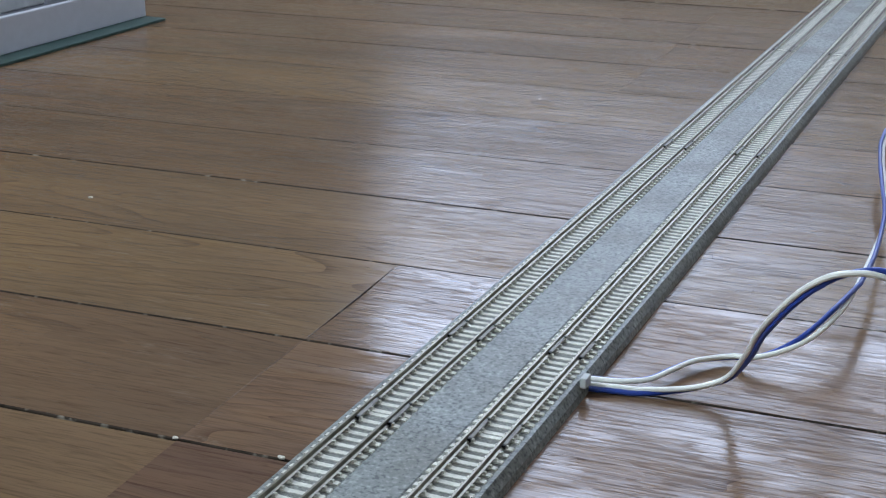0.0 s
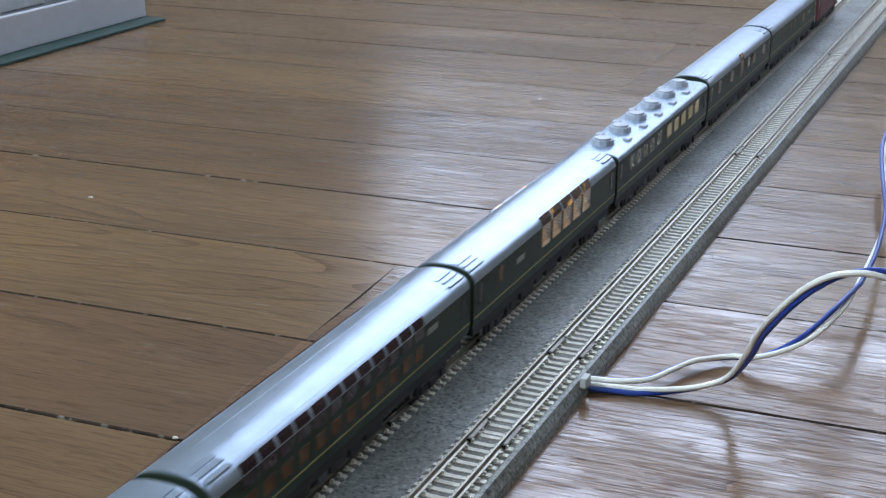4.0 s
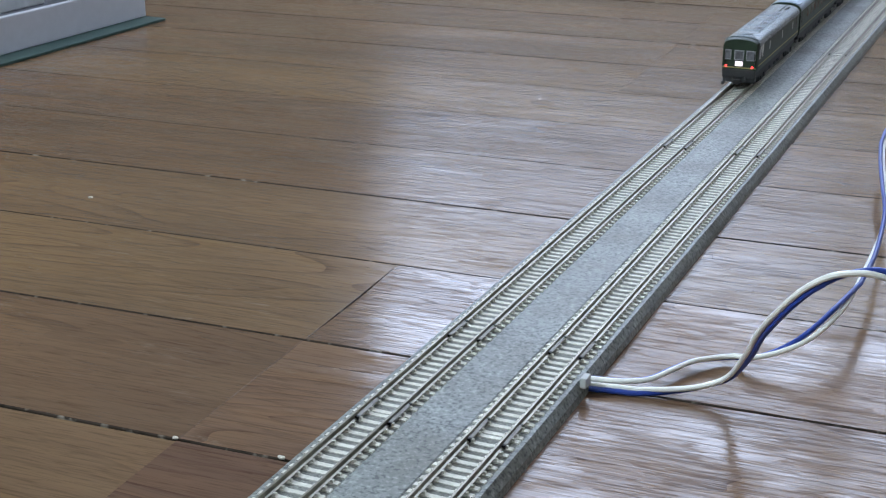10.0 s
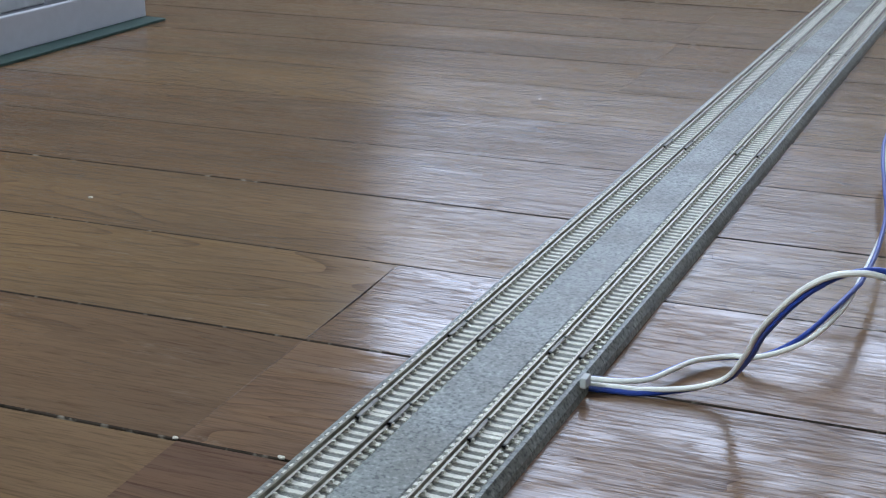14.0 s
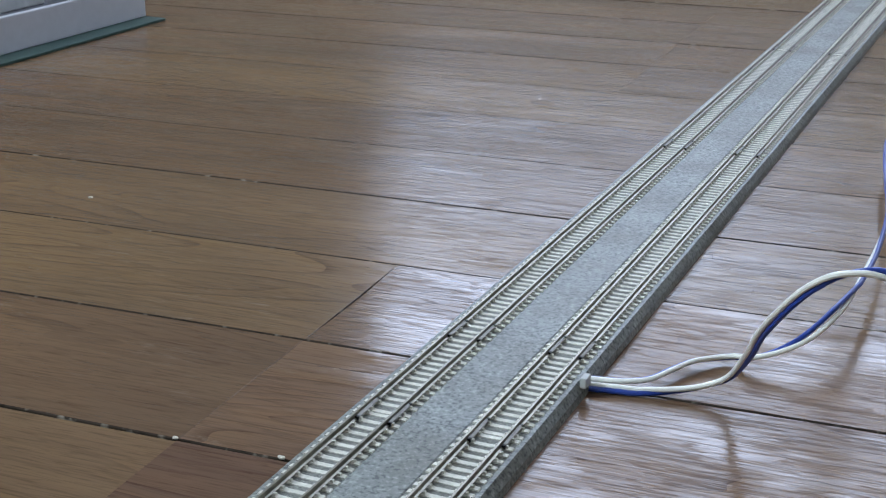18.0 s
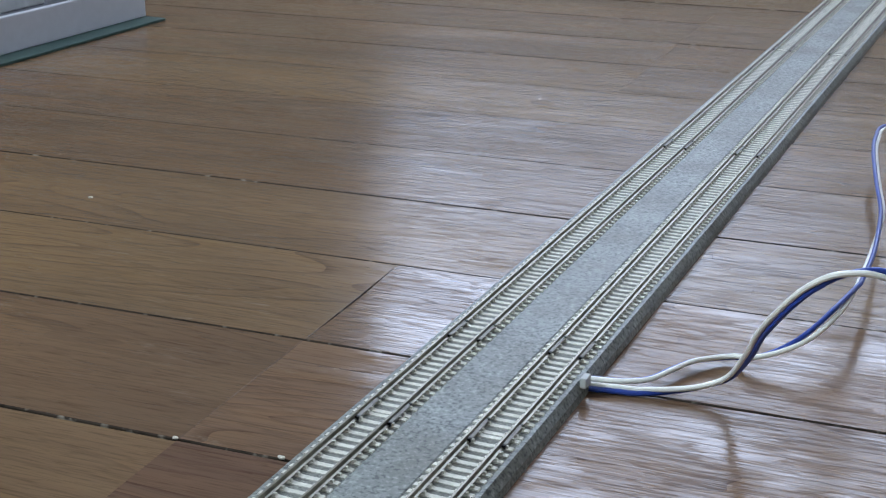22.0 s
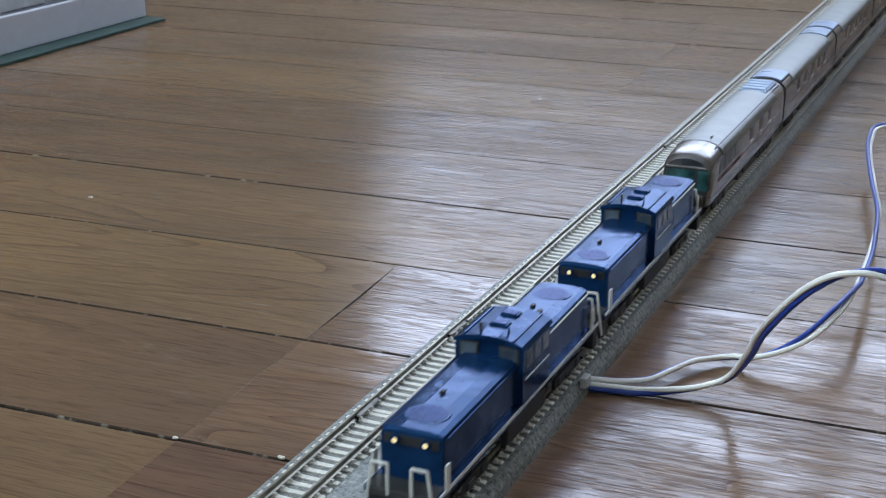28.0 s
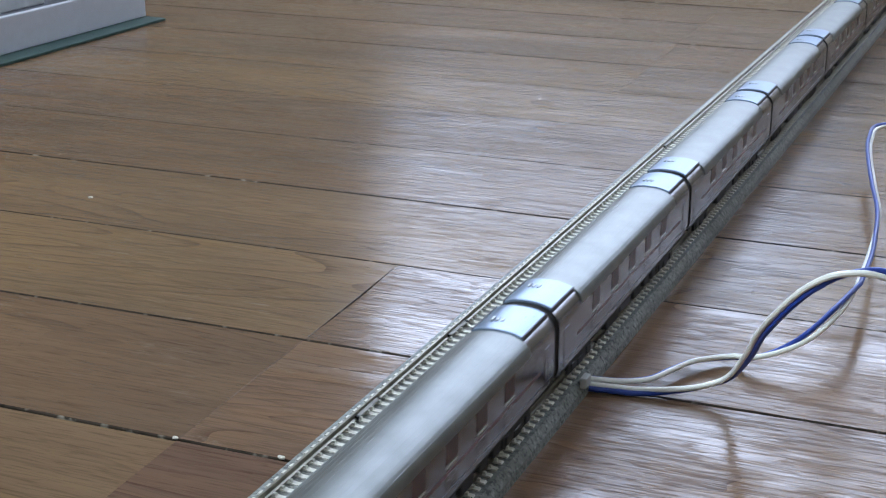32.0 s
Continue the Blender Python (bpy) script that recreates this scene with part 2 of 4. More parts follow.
M_INNER = mat("grey_lining", (0.10, 0.10, 0.12), 0.6)
M_PLASTER = paint("plaster", (0.60, 0.52, 0.44), 0.85, vary=0.05, scale=6)
M_WALLPAPER = paint("pale_wallpaper", (0.40, 0.38, 0.35), 0.85, vary=0.04, scale=6)
# unseen east wall, toned dark so that it bounces less light
M_DARKWALL = paint("dark_brown_wall", (0.27, 0.235, 0.20), 0.6, vary=0.2, scale=6)
M_CEIL = paint("ceiling_paper", (0.80, 0.80, 0.80), 0.9, vary=0.03, scale=6)
M_FRAME = mat("aluminium_frame", (0.45, 0.42, 0.38), 0.4, 0.8)
M_CRUMB = mat("pale_crumb", (0.75, 0.70, 0.60), 0.8)

# ---- mesh helpers, millimetres ----
K = 0.001


def part(name, bm, material, parent=None, label=""):
    """One mesh object, built in millimetres, under a thing or a part."""
    bm.normal_update()
    for e in bm.edges:
        e.smooth = len(e.link_faces) == 2 and e.calc_face_angle(0.0) < radians(34)
    me = bpy.data.meshes.new(name)
    for v in bm.verts:
        v.co *= K
    bm.to_mesh(me)
    bm.free()
    for mt in material if isinstance(material, (list, tuple)) else [material]:
        me.materials.append(mt)
    ob = new(name, me)
    if parent:
        ob.parent = parent
    if label:
        tagged(ob, label)
    return ob


def share(name, me, parent, x, y, z, rz=0.0):
    ob = new(name, me)
    ob.parent = parent
    ob.location = (x * K, y * K, z * K)
    ob.rotation_euler = (0, 0, rz)
    return ob


def empty(name, label, category, group="", kind=""):
    e = new(name)
    e.empty_display_size = 0.01
    return tagged(e, label, category, group, kind)


def box(bm, x0, x1, y0, y1, z0, z1, bevel=0.0, taper=0.0):
    b = bmesh.new()
    bmesh.ops.create_cube(b, size=1)
    for v in b.verts:
        s = taper if v.co.z > 0 else 0.0
        cx, cy = (x0 + x1) / 2, (y0 + y1) / 2
        v.co = Vector((cx + v.co.x * (x1 - x0 - 2 * s), cy + v.co.y * (y1 - y0 - 2 * s), (z0 + z1) / 2 + v.co.z * (z1 - z0)))
    if bevel:
        bmesh.ops.bevel(b, geom=b.edges[:], offset=bevel, segments=2, affect="EDGES", profile=0.5)
    merge(bm, b)
    return bm


def merge(bm, b, m=None):
    if m is not None:
        bmesh.ops.transform(b, matrix=m, verts=b.verts)
    me = bpy.data.meshes.new("tmp")
    b.to_mesh(me)
    b.free()
    bm.from_mesh(me)
    bpy.data.meshes.remove(me)


def cyl(bm, x, y, z0, z1, r, r2=None, seg=16, bevel=0.0):
    b = bmesh.new()
    bmesh.ops.create_cone(b, cap_ends=True, segments=seg, radius1=r, radius2=r if r2 is None else r2, depth=z1 - z0)
    if bevel:
        bmesh.ops.bevel(b, geom=[e for e in b.edges if abs(e.verts[0].co.z - e.verts[1].co.z) < 1e-6 and e.verts[0].co.z > 0], offset=bevel, segments=2, affect="EDGES")
    merge(bm, b, Matrix.Translation((x, y, (z0 + z1) / 2)))
    return bm


def cylx(bm, x0, x1, y, z, r, seg=16):
    b = bmesh.new()
    bmesh.ops.create_cone(b, cap_ends=True, segments=seg, radius1=r, radius2=r, depth=x1 - x0)
    merge(bm, b, Matrix.Translation(((x0 + x1) / 2, y, z)) @ Matrix.Rotation(math.pi / 2, 4, "Y"))
    return bm


def rod(bm, a, b2, r, seg=8):
    a, b2 = Vector(a), Vector(b2)
    b = bmesh.new()
    bmesh.ops.create_cone(b, cap_ends=True, segments=seg, radius1=r, radius2=r, depth=(b2 - a).length)
    merge(bm, b, Matrix.Translation((a + b2) / 2) @ (b2 - a).to_track_quat("Z", "Y").to_matrix().to_4x4())
    return bm


def loft(bm, rings, smooth=True, cap=True):
    """Skin closed rings of equal count."""
    vs = [[bm.verts.new(p) for p in r] for r in rings]
    n = len(vs[0])
    for a, b in zip(vs, vs[1:]):
        for i in range(n):
            f = bm.faces.new((a[i], a[(i + 1) % n], b[(i + 1) % n], b[i]))
            f.smooth = smooth
    if cap:
        bm.faces.new(vs[0][::-1])
        bm.faces.new(vs[-1])
    bmesh.ops.recalc_face_normals(bm, faces=bm.faces)
    return bm


def prism(bm, prof, y0, y1, smooth=False):
    """A profile of (x, z) pulled along y."""
    return loft(bm, [[(x, y0, z) for x, z in prof], [(x, y1, z) for x, z in prof]], smooth)


def tube(bm, pts, r, seg=10):
    """A round cable along a smooth line through the points."""
    pts = [Vector(p) for p in pts]
    line = []
    for i in range(len(pts) - 1):
        a, b, c, d = pts[max(i - 1, 0)], pts[i], pts[i + 1], pts[min(i + 2, len(pts) - 1)]
        for k in range(8):
            t = k / 8
            line.append(0.5 * (2 * b + (c - a) * t + (2 * a - 5 * b + 4 * c - d) * t * t + (3 * b - a - 3 * c + d) * t ** 3))
    line.append(pts[-1])
    rings = []
    for i, p in enumerate(line):
        d = (line[min(i + 1, len(line) - 1)] - line[max(i - 1, 0)]).normalized()
        s = d.cross(Vector((0, 0, 1))).normalized()
        u = s.cross(d)
        rings.append([p + r * (math.cos(2 * math.pi * k / seg) * s + math.sin(2 * math.pi * k / seg) * u) for k in range(seg)])
    return loft(bm, rings)


B = bmesh.new

# ---- the room ----
ROOM = (-1.75, 1.60, -2.20, WALL_Y)


def room():
    x0, x1, y0, y1 = [v * 1000 for v in ROOM]
    h, t = 2400, 120
    tagged(part("wall_east", box(B(), x1, x1 + t, y0, y1, 0, h), M_DARKWALL), "plain dark brown room wall, out of view", "wall", kind="structure")
    tagged(part("wall_south", box(B(), x0 - t, x1 + t, y0 - t, y0, 0, h), M_WALLPAPER), "plain off-white plastered room wall", "wall", kind="structure")
    b = B()
    for c in ((y0, -2150, 0, h), (-650, y1, 0, h), (-2150, -650, 0, 1250), (-2150, -650, 2250, h)):
        box(b, x0 - t, x0, c[0], c[1], c[2], c[3])
    tagged(part("wall_west", b, M_PLASTER), "off-white plastered wall with an opening added for fill light", "wall", kind="structure")
    wx0, wx1, wz0, wz1 = WIN_X0 * 1000, WIN_X1 * 1000, WIN_Z0 * 1000, WIN_Z1 * 1000
    b = B()
    for c in ((x0 - t, wx0, 0, h), (wx1, x1 + t, 0, h), (wx0, wx1, 0, wz0), (wx0, wx1, wz1, h)):
        box(b, c[0], c[1], y1, y1 + t, c[2], c[3])
    tagged(part("wall_north", b, M_PLASTER), "off-white plastered wall with a wide window", "wall", kind="structure")
    tagged(part("ceiling", box(B(), x0 - t, x1 + t, y0 - t, y1 + t, h, h + 100), M_CEIL), "plain pale papered ceiling", "ceiling", kind="structure")
    win = empty("window_1", "wide aluminium sliding window letting in daylight", "window", kind="structure")
    for i in range(2):
        xa = wx0 + i * (wx1 - wx0) / 2
        xb = xa + (wx1 - wx0) / 2
        fr = B()
        for c in ((xa, xa + 16, wz0, wz1), (xb - 16, xb, wz0, wz1), (xa + 16, xb - 16, wz0, wz0 + 30), (xa + 16, xb - 16, wz1 - 30, wz1)):
            box(fr, c[0], c[1], y1 + 40, y1 + 70, c[2], c[3])
        part("window_frame", fr, M_FRAME, win)
    # added window frame, out of view, around the side fill lamp
    w2 = empty("window_2", "unseen aluminium window added for the side fill lamp", "window", kind="structure")
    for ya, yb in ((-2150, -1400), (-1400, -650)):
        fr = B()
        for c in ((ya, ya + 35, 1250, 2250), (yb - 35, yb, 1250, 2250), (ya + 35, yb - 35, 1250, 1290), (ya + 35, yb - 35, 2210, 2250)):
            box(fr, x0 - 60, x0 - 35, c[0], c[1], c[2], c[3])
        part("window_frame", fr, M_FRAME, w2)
    m = mat("outside_haze", (0.3, 0.31, 0.33), 0.9, emit=(0.70, 0.80, 1.0), power=2.0)
    tagged(part("backdrop", box(B(), -4200, 4200, y1 + 960, y1 + 1020, -20, 3600), m), "bright hazy sky outside the window", "backdrop", kind="structure")


room()

# ---- track, cable, box ----
RAIL_TOP, TIE_TOP = 7.3, 5.2
TRACKS = (-16.5, 16.5)


def rail_profile(xc):
    z = TIE_TOP
    h = [(-0.85, 0), (0.85, 0), (0.8, 0.35), (0.22, 0.6), (0.22, 1.45), (0.36, 1.6), (0.36, 2.0), (0.28, 2.1), (-0.28, 2.1), (-0.36, 2.0), (-0.36, 1.6), (-0.22, 1.45), (-0.22, 0.6), (-0.8, 0.35)]
    return [(xc + x, z + dz) for x, dz in h]


def tie_mesh():
    b = B()
    prof = [(-8.1, 3.9), (-8.1, 4.95), (-7.8, 5.2), (-3.2, 5.2), (-2.2, 5.0), (2.2, 5.0), (3.2, 5.2), (7.8, 5.2), (8.1, 4.95), (8.1, 3.9)]
    prism(b, prof, -0.85, 0.85)
    for s in (-1, 1):
        for d in (-1.35, 1.35):
            xc = s * 4.85 + d
            box(b, xc - 0.55, xc + 0.55, -0.6, 0.6, 5.0, 5.85, taper=0.18)
    for v in b.verts:
        v.co *= K
    me = bpy.data.meshes.new("tie")
    b.to_mesh(me)
    b.free()
    me.materials.append(M_TIE)
    return me


TIE = tie_mesh()
PITCH = 3.875


def joined_ties(ys):
    """Many ties in one mesh, from one tie's vertices."""
    src_v = [tuple(v.co) for v in TIE.vertices]
    src_f = [tuple(p.vertices) for p in TIE.polygons]
    vs, fs = [], []
    for x in TRACKS:
        for y in ys:
            o = len(vs)
            vs += [(a + x * K, b + y * K, c) for a, b, c in src_v]
            fs += [tuple(i + o for i in f) for f in src_f]
    me = bpy.data.meshes.new("ties")
    me.from_pydata(vs, [], fs)
    me.materials.append(M_TIE)
    return me


def track_section(y0, length, single):
    """Double straight track on one moulded roadbed."""
    t = empty("track_section", "double straight model railway track on grey roadbed", "model track", "laid double track")
    t.location = (0, y0 * K, 0)
    L = length
    half = [(28.0, 0), (27.6, 2.2), (25.9, 4.7), (8.4, 4.7)]
    g = 0.08
    bed = [(x, z) for x, z in half] + [(7.9, 5.1), (-7.9, 5.1)] + [(-x, z) for x, z in half[::-1]]
    part("roadbed", prism(B(), bed, g, L - g), M_BED, t)
    for x in TRACKS:
        part("ballast", prism(B(), [(x - 8.0, 4.6), (x + 8.0, 4.6), (x + 7.6, 4.78), (x - 7.6, 4.78)], g, L - g), M_BALLAST, t)
        for s in (-1, 1):
            part("rail", prism(B(), rail_profile(x + s * 4.85), 0.15, L - 0.15), M_RAIL, t)
            xr = x + s * 4.85
            j = B()
            for d in (-1, 1):
                prism(j, [(xr + d * 0.25, TIE_TOP), (xr + d * 1.25, TIE_TOP), (xr + d * 1.15, TIE_TOP + 0.75), (xr + d * 0.3, TIE_TOP + 1.2)], -6.2, 6.2)
            part("rail_joiner", j, M_JOINER, t)
            # black blocks stand in for the dark gaps at both joiner ends
            e = B()
            for y in (-7.0, 6.2):
                box(e, xr - 1.2, xr + 1.2, y, y + 0.8, TIE_TOP, TIE_TOP + 1.1)
            part("joiner_gap", e, M_BLACK, t)
    n = round(L / PITCH)
    ys = [PITCH * (i + 0.5) for i in range(n)]
    ys[0] -= 0.75
    ys[-1] += 0.75
    if single:
        for x in TRACKS:
            for y in ys:
                share("tie", TIE, t, x, y, 0)
    else:
        ob = new("tie_run", joined_ties(ys))
        ob.parent = t
        tagged(ob, kind="stuff")
    return t


def curved_section(k, yc, r0):
    """An eighth of a circle of double track, bending towards +x."""
    t = empty("curved_track_section", "double curved model railway track on grey roadbed", "model track", "laid double track")
    a0, a1 = math.radians(45 * k), math.radians(45 * (k + 1))

    def turn(x, z, a):
        r = r0 - x
        return (r0 - r * math.cos(a), yc + r * math.sin(a), z)

    def sweep(prof, e=0.0):
        n = 14
        return loft(B(), [[turn(x, z, a0 + (a1 - a0) * i / n) for x, z in prof] for i in range(n + 1)], smooth=False)

    half = [(28.0, 0), (27.6, 2.2), (25.9, 4.7), (8.4, 4.7)]
    part("roadbed", sweep(half + [(7.9, 5.1), (-7.9, 5.1)] + [(-x, z) for x, z in half[::-1]]), M_BED, t)
    src_v = [tuple(v.co) for v in TIE.vertices]
    src_f = [tuple(p.vertices) for p in TIE.polygons]
    vs, fs = [], []
    for x in TRACKS:
        part("ballast", sweep([(x - 8.0, 4.6), (x + 8.0, 4.6), (x + 7.6, 4.78), (x - 7.6, 4.78)]), M_BALLAST, t)
        for d in (-4.85, 4.85):
            part("rail", sweep(rail_profile(x + d)), M_RAIL, t)
        n = round((r0 - x) * (a1 - a0) / PITCH)
        for i in range(n):
            a = a0 + (a1 - a0) * (i + 0.5) / n
            px, py, _ = turn(x, 0, a)
            o = len(vs)
            c, sn = math.cos(-a), math.sin(-a)
            vs += [(p * c - q * sn + px * K, p * sn + q * c + py * K, z) for p, q, z in src_v]
            fs += [tuple(j + o for j in f) for f in src_f]
    me = bpy.data.meshes.new("tie_run")
    me.from_pydata(vs, [], fs)
    me.materials.append(M_TIE)
    ob = new("tie_run", me)
    ob.parent = t
    tagged(ob, kind="stuff")
    return t


J0 = -1.2
CURVE_Y, CURVE_R = 62 + 248 * 3, 397.5


def all_track():
    track_section(J0, 63.2, True)
    track_section(62, 248, True)
    for k in range(1, 3):
        track_section(62 + 248 * k, 248, False)
    for k in range(1, 9):
        track_section(J0 - 248 * k, 248, False)
    for k in range(4):
        curved_section(k, CURVE_Y, CURVE_R)
    for k in range(6):
        back = track_section(CURVE_Y - 248 * (k + 1), 248, False)
        back.location.x = 2 * CURVE_R * K


all_track()


def feeder():
    """Plug on the roadbed and two twisted pairs of wire."""
    p = empty("feeder_cable", "cream and blue twin feeder wires plugged into the track", "cable")
    part("plug", box(B(), 26.6, 28.7, 40.5, 45.2, 3.0, 6.3, 0.4), M_VENT, p, "small grey plastic plug")
    arch = [(28, 46.5, 2.2), (35.3, 48.0, 2.0), (42.0, 49.2, 2.0), (53, 52, 3.0), (60.4, 54.4, 4.6), (66.6, 54.7, 8.5), (73.4, 43.5, 21.2), (78.4, 32.6, 32.8),
            (87.5, 21.1, 47.1), (94.5, 17.8, 54.2), (101.1, 17.7, 57.0), (110, 21, 56), (128, 30, 46), (150, 44, 20), (175, 56, 2.2), (260, 80, 1.4), (420, 90, 1.4)]
    part("cream_wire", tube(B(), arch, 0.82), M_WIREW, p)
    off = [(0, -1, -1.0), (0.3, -1.0, -0.9), (0.3, -0.8, -0.9), (-0.3, 1.0, -1.0), (-0.6, 1.4, -0.8), (0.3, 1.2, -0.9), (1.0, 0.6, -1.1), (1.2, 0.4, -1.1), (0.9, 0.3, -1.4), (0.6, 0.9, -1.3),
           (0.5, 2, -0.5), (1, 2, 0.8), (0, 2, 0.5), (0, 2, 0.2), (0, 2.1, 0), (0, 2.1, 0), (0, 2.1, 0)]
    part("blue_wire", tube(B(), [tuple(max(c, 0.85) if i == 2 else c for i, c in enumerate(Vector(a) + Vector(o))) for a, o in zip(arch, off)], 0.82), M_WIREB, p)
    low = [(27.2, 49.4, 2.6), (36.1, 51.4, 2.6), (43.2, 56.1, 2.6), (47.8, 64.4, 3.1), (52.2, 74.1, 2.9), (60.6, 82.5, 2.6), (69.3, 81.3, 4.4), (76.9, 85.2, 6.4), (83.9, 91.7, 9.6), (89.4, 107.8, 13.2), (90.5, 128.8, 13.6)]
    part("cream_wire", tube(B(), low, 0.82), M_WIREW, p)
    off = [(-0.6, 1.4, -0.5), (-0.6, 1.4, -0.5), (-0.7, 1.4, -0.5), (-0.7, 1.4, -0.5), (-0.6, 1.4, -0.7), (-0.5, 1.3, -1.0), (-0.6, 1.5, -0.8), (-0.8, 1.2, 0.2), (-1.4, 0.6, 1.2), (-1.0, 0, 1.8), (1.2, 0.2, 1.6)]
    part("blue_wire", tube(B(), [tuple(max(c, 0.85) if i == 2 else c for i, c in enumerate(Vector(a) + Vector(o))) for a, o in zip(low, off)], 0.82), M_WIREB, p)
    # the far run of the second pair sways about the crossing
    run = empty("far_wire_run", "", "")
    run.parent = p
    run.location = (90.5 * K, 128.8 * K, 13.6 * K)
    far = [(90.5, 128.8, 13.6), (90.2, 162.7, 13.3), (88.6, 203.9, 12.0), (86.5, 228.2, 11.3), (81.0, 261.3, 10.7), (74.7, 298.3, 12.5), (72.1, 321.4, 14.2), (74, 340, 16), (92, 356, 14), (130, 366, 6), (180, 372, 1.4), (330, 380, 1.4)]
    far = [tuple(Vector(a) - Vector((90.5, 128.8, 13.6))) for a in far]
    part("cream_wire", tube(B(), far, 0.82), M_WIREW, run)
    off = [(1.2, 0.2, 1.6), (1.2, -0.3, 1.0), (-0.2, -0.5, 1.5), (-1.0, -0.6, 1.4), (-1.2, -0.6, 1.3), (-1.2, -0.6, 1.3), (-1.2, 0.4, 1.2), (-1.0, 1.8, 0.6), (0, 2, 0), (0, 2, 0), (0, 2, 0), (0, 2, 0)]
    part("blue_wire", tube(B(), [tuple(Vector(a) + Vector(o)) for a, o in zip(far, off)], 0.82), M_WIREB, run)
    return run


WIRE_RUN = feeder()


def white_box():
    board = tagged(part("base_board", box(B(), -640, -431.5, 200, 511, 0, 1.8, 0.4), M_BOARD), "flat dark green board lying on the floor", "board")
    t = empty("white_tray", "white plastic open tray standing on a green board", "tray")
    x0, x1, y0, y1, z0, z1 = -630, -447.5, 215, 511, 1.8, 24.4
    for c in ((x1 - 4, x1, y0, y1), (x0, x0 + 4, y0, y1)):
        part("side_wall", box(B(), *c, z0, z1, 0.9), M_WHITE, t)
    for c in ((x0 + 4, x1 - 4, y0, y0 + 4), (x0 + 4, x1 - 4, y1 - 4, y1)):
        part("end_wall", box(B(), *c, z0, z1, 0.9), M_WHITE, t)
    part("tray_floor", box(B(), x0 + 4, x1 - 4, y0 + 4, y1 - 4, z0 + 0.2, z0 + 9), M_INNER, t, "dark grey lining")
    part("inner_ledge", box(B(), x0 + 6, x1 - 62, y0 + 8, y1 - 30, z0 + 9, z1 - 4, 1.0), M_VENT, t, "pale grey inner block")
    return board


white_box()


def crumbs():
    for x, y, r in ((-222.8, 145.1, 0.8), (-33.1, -27.7, 0.9), (-65.4, -29.0, 0.7), (-105, -60, 0.5)):
        b = B()
        bmesh.ops.create_icosphere(b, subdivisions=1, radius=r)
        for v in b.verts:
            v.co = Vector((v.co.x * 1.5 + x, v.co.y + y, v.co.z * 0.6 + r * 0.55)) + Vector((random.uniform(-.2, .2), random.uniform(-.2, .2), 0))
        tagged(part("crumb", b, M_CRUMB), "tiny pale crumb lying on the wooden floor", "crumb", "floor crumbs")


crumbs()

# ---- rolling stock; each vehicle runs towards +y, its origin at its middle on the rail top ----
def bogie(v, y, wb=14.0, label=""):
    b = B()
    for s in (-1, 1):
        prism(b, [(s * 7.0, 1.2), (s * 8.0, 1.2), (s * 8.0, 4.2), (s * 7.0, 4.2)], y - wb * 0.72, y + wb * 0.72)
        for d in (-0.5, 0.5):
            box(b, s * 8.0 - 0.4, s * 8.0 + 0.6, y + d * wb - 1.3, y + d * wb + 1.3, 1.4, 4.0, 0.3)
        box(b, s * 8.0 - 0.4, s * 8.0 + 0.5, y - 2.2, y + 2.2, 1.0, 3.2, 0.3)
    box(b, -7.0, 7.0, y - 3, y + 3, 2.5, 5.2)
    bo = part("bogie", b, M_UNDER, v)
    for d in (-0.5, 0.5):
        w = B()
        for s in (-1, 1):
            cylx(w, s * 4.6 - 0.9, s * 4.6 + 0.9, y + d * wb, 2.8, 2.8)
        rod(w, (-4.6, y + d * wb, 2.8), (4.6, y + d * wb, 2.8), 0.6)
        part("wheelset", w, M_WHEEL, bo)
    return bo


def arch_profile(hw, z0, z_side, z_top, n=9, p=2.4, inset=0.0):
    """Upright sides to z_side, then a bowed roof."""
    pts = [(-hw + inset, z0), (hw - inset, z0), (hw, z0 + 2.5)]
    pts.append((hw, z_side))
    for i in range(1, 2 * n):
        a = math.pi * i / (2 * n)
        c, s = math.cos(a), math.sin(a)
        x = hw * math.copysign(abs(c) ** (2 / p), c)
        pts.append((x, z_side + (z_top - z_side) * s ** (2 / p)))
    pts += [(-hw, z_side), (-hw, z0 + 2.5)]
    return pts


def roof_profile(hw, z_side, z_top, n=10, p=2.4):
    pts = [(hw, z_side)]
    for i in range(1, 2 * n):
        a = math.pi * i / (2 * n)
        c, s = math.cos(a), math.sin(a)
        pts.append((hw * math.copysign(abs(c) ** (2 / p), c), z_side + (z_top - z_side) * s ** (2 / p)))
    pts.append((-hw, z_side))
    return pts


_shared = {}


def pane_mesh(key, ly, lz, material, depth=0.3):
    if key not in _shared:
        b = B()
        box(b, -depth, 0.12, -ly / 2, ly / 2, -lz / 2, lz / 2, 0.1)
        for v in b.verts:
            v.co *= K
        me = bpy.data.meshes.new(key)
        b.to_mesh(me)
        b.free()
        me.materials.append(material)
        _shared[key] = me
    return _shared[key]


def panes(v, key, ly, lz, material, ys, z, hw, name="window", both=True):
    me = pane_mesh(key, ly, lz, material)
    for y in ys:
        share(name, me, v, hw, y, z)
        if both:
            share(name, me, v, -hw, y, z, math.pi)


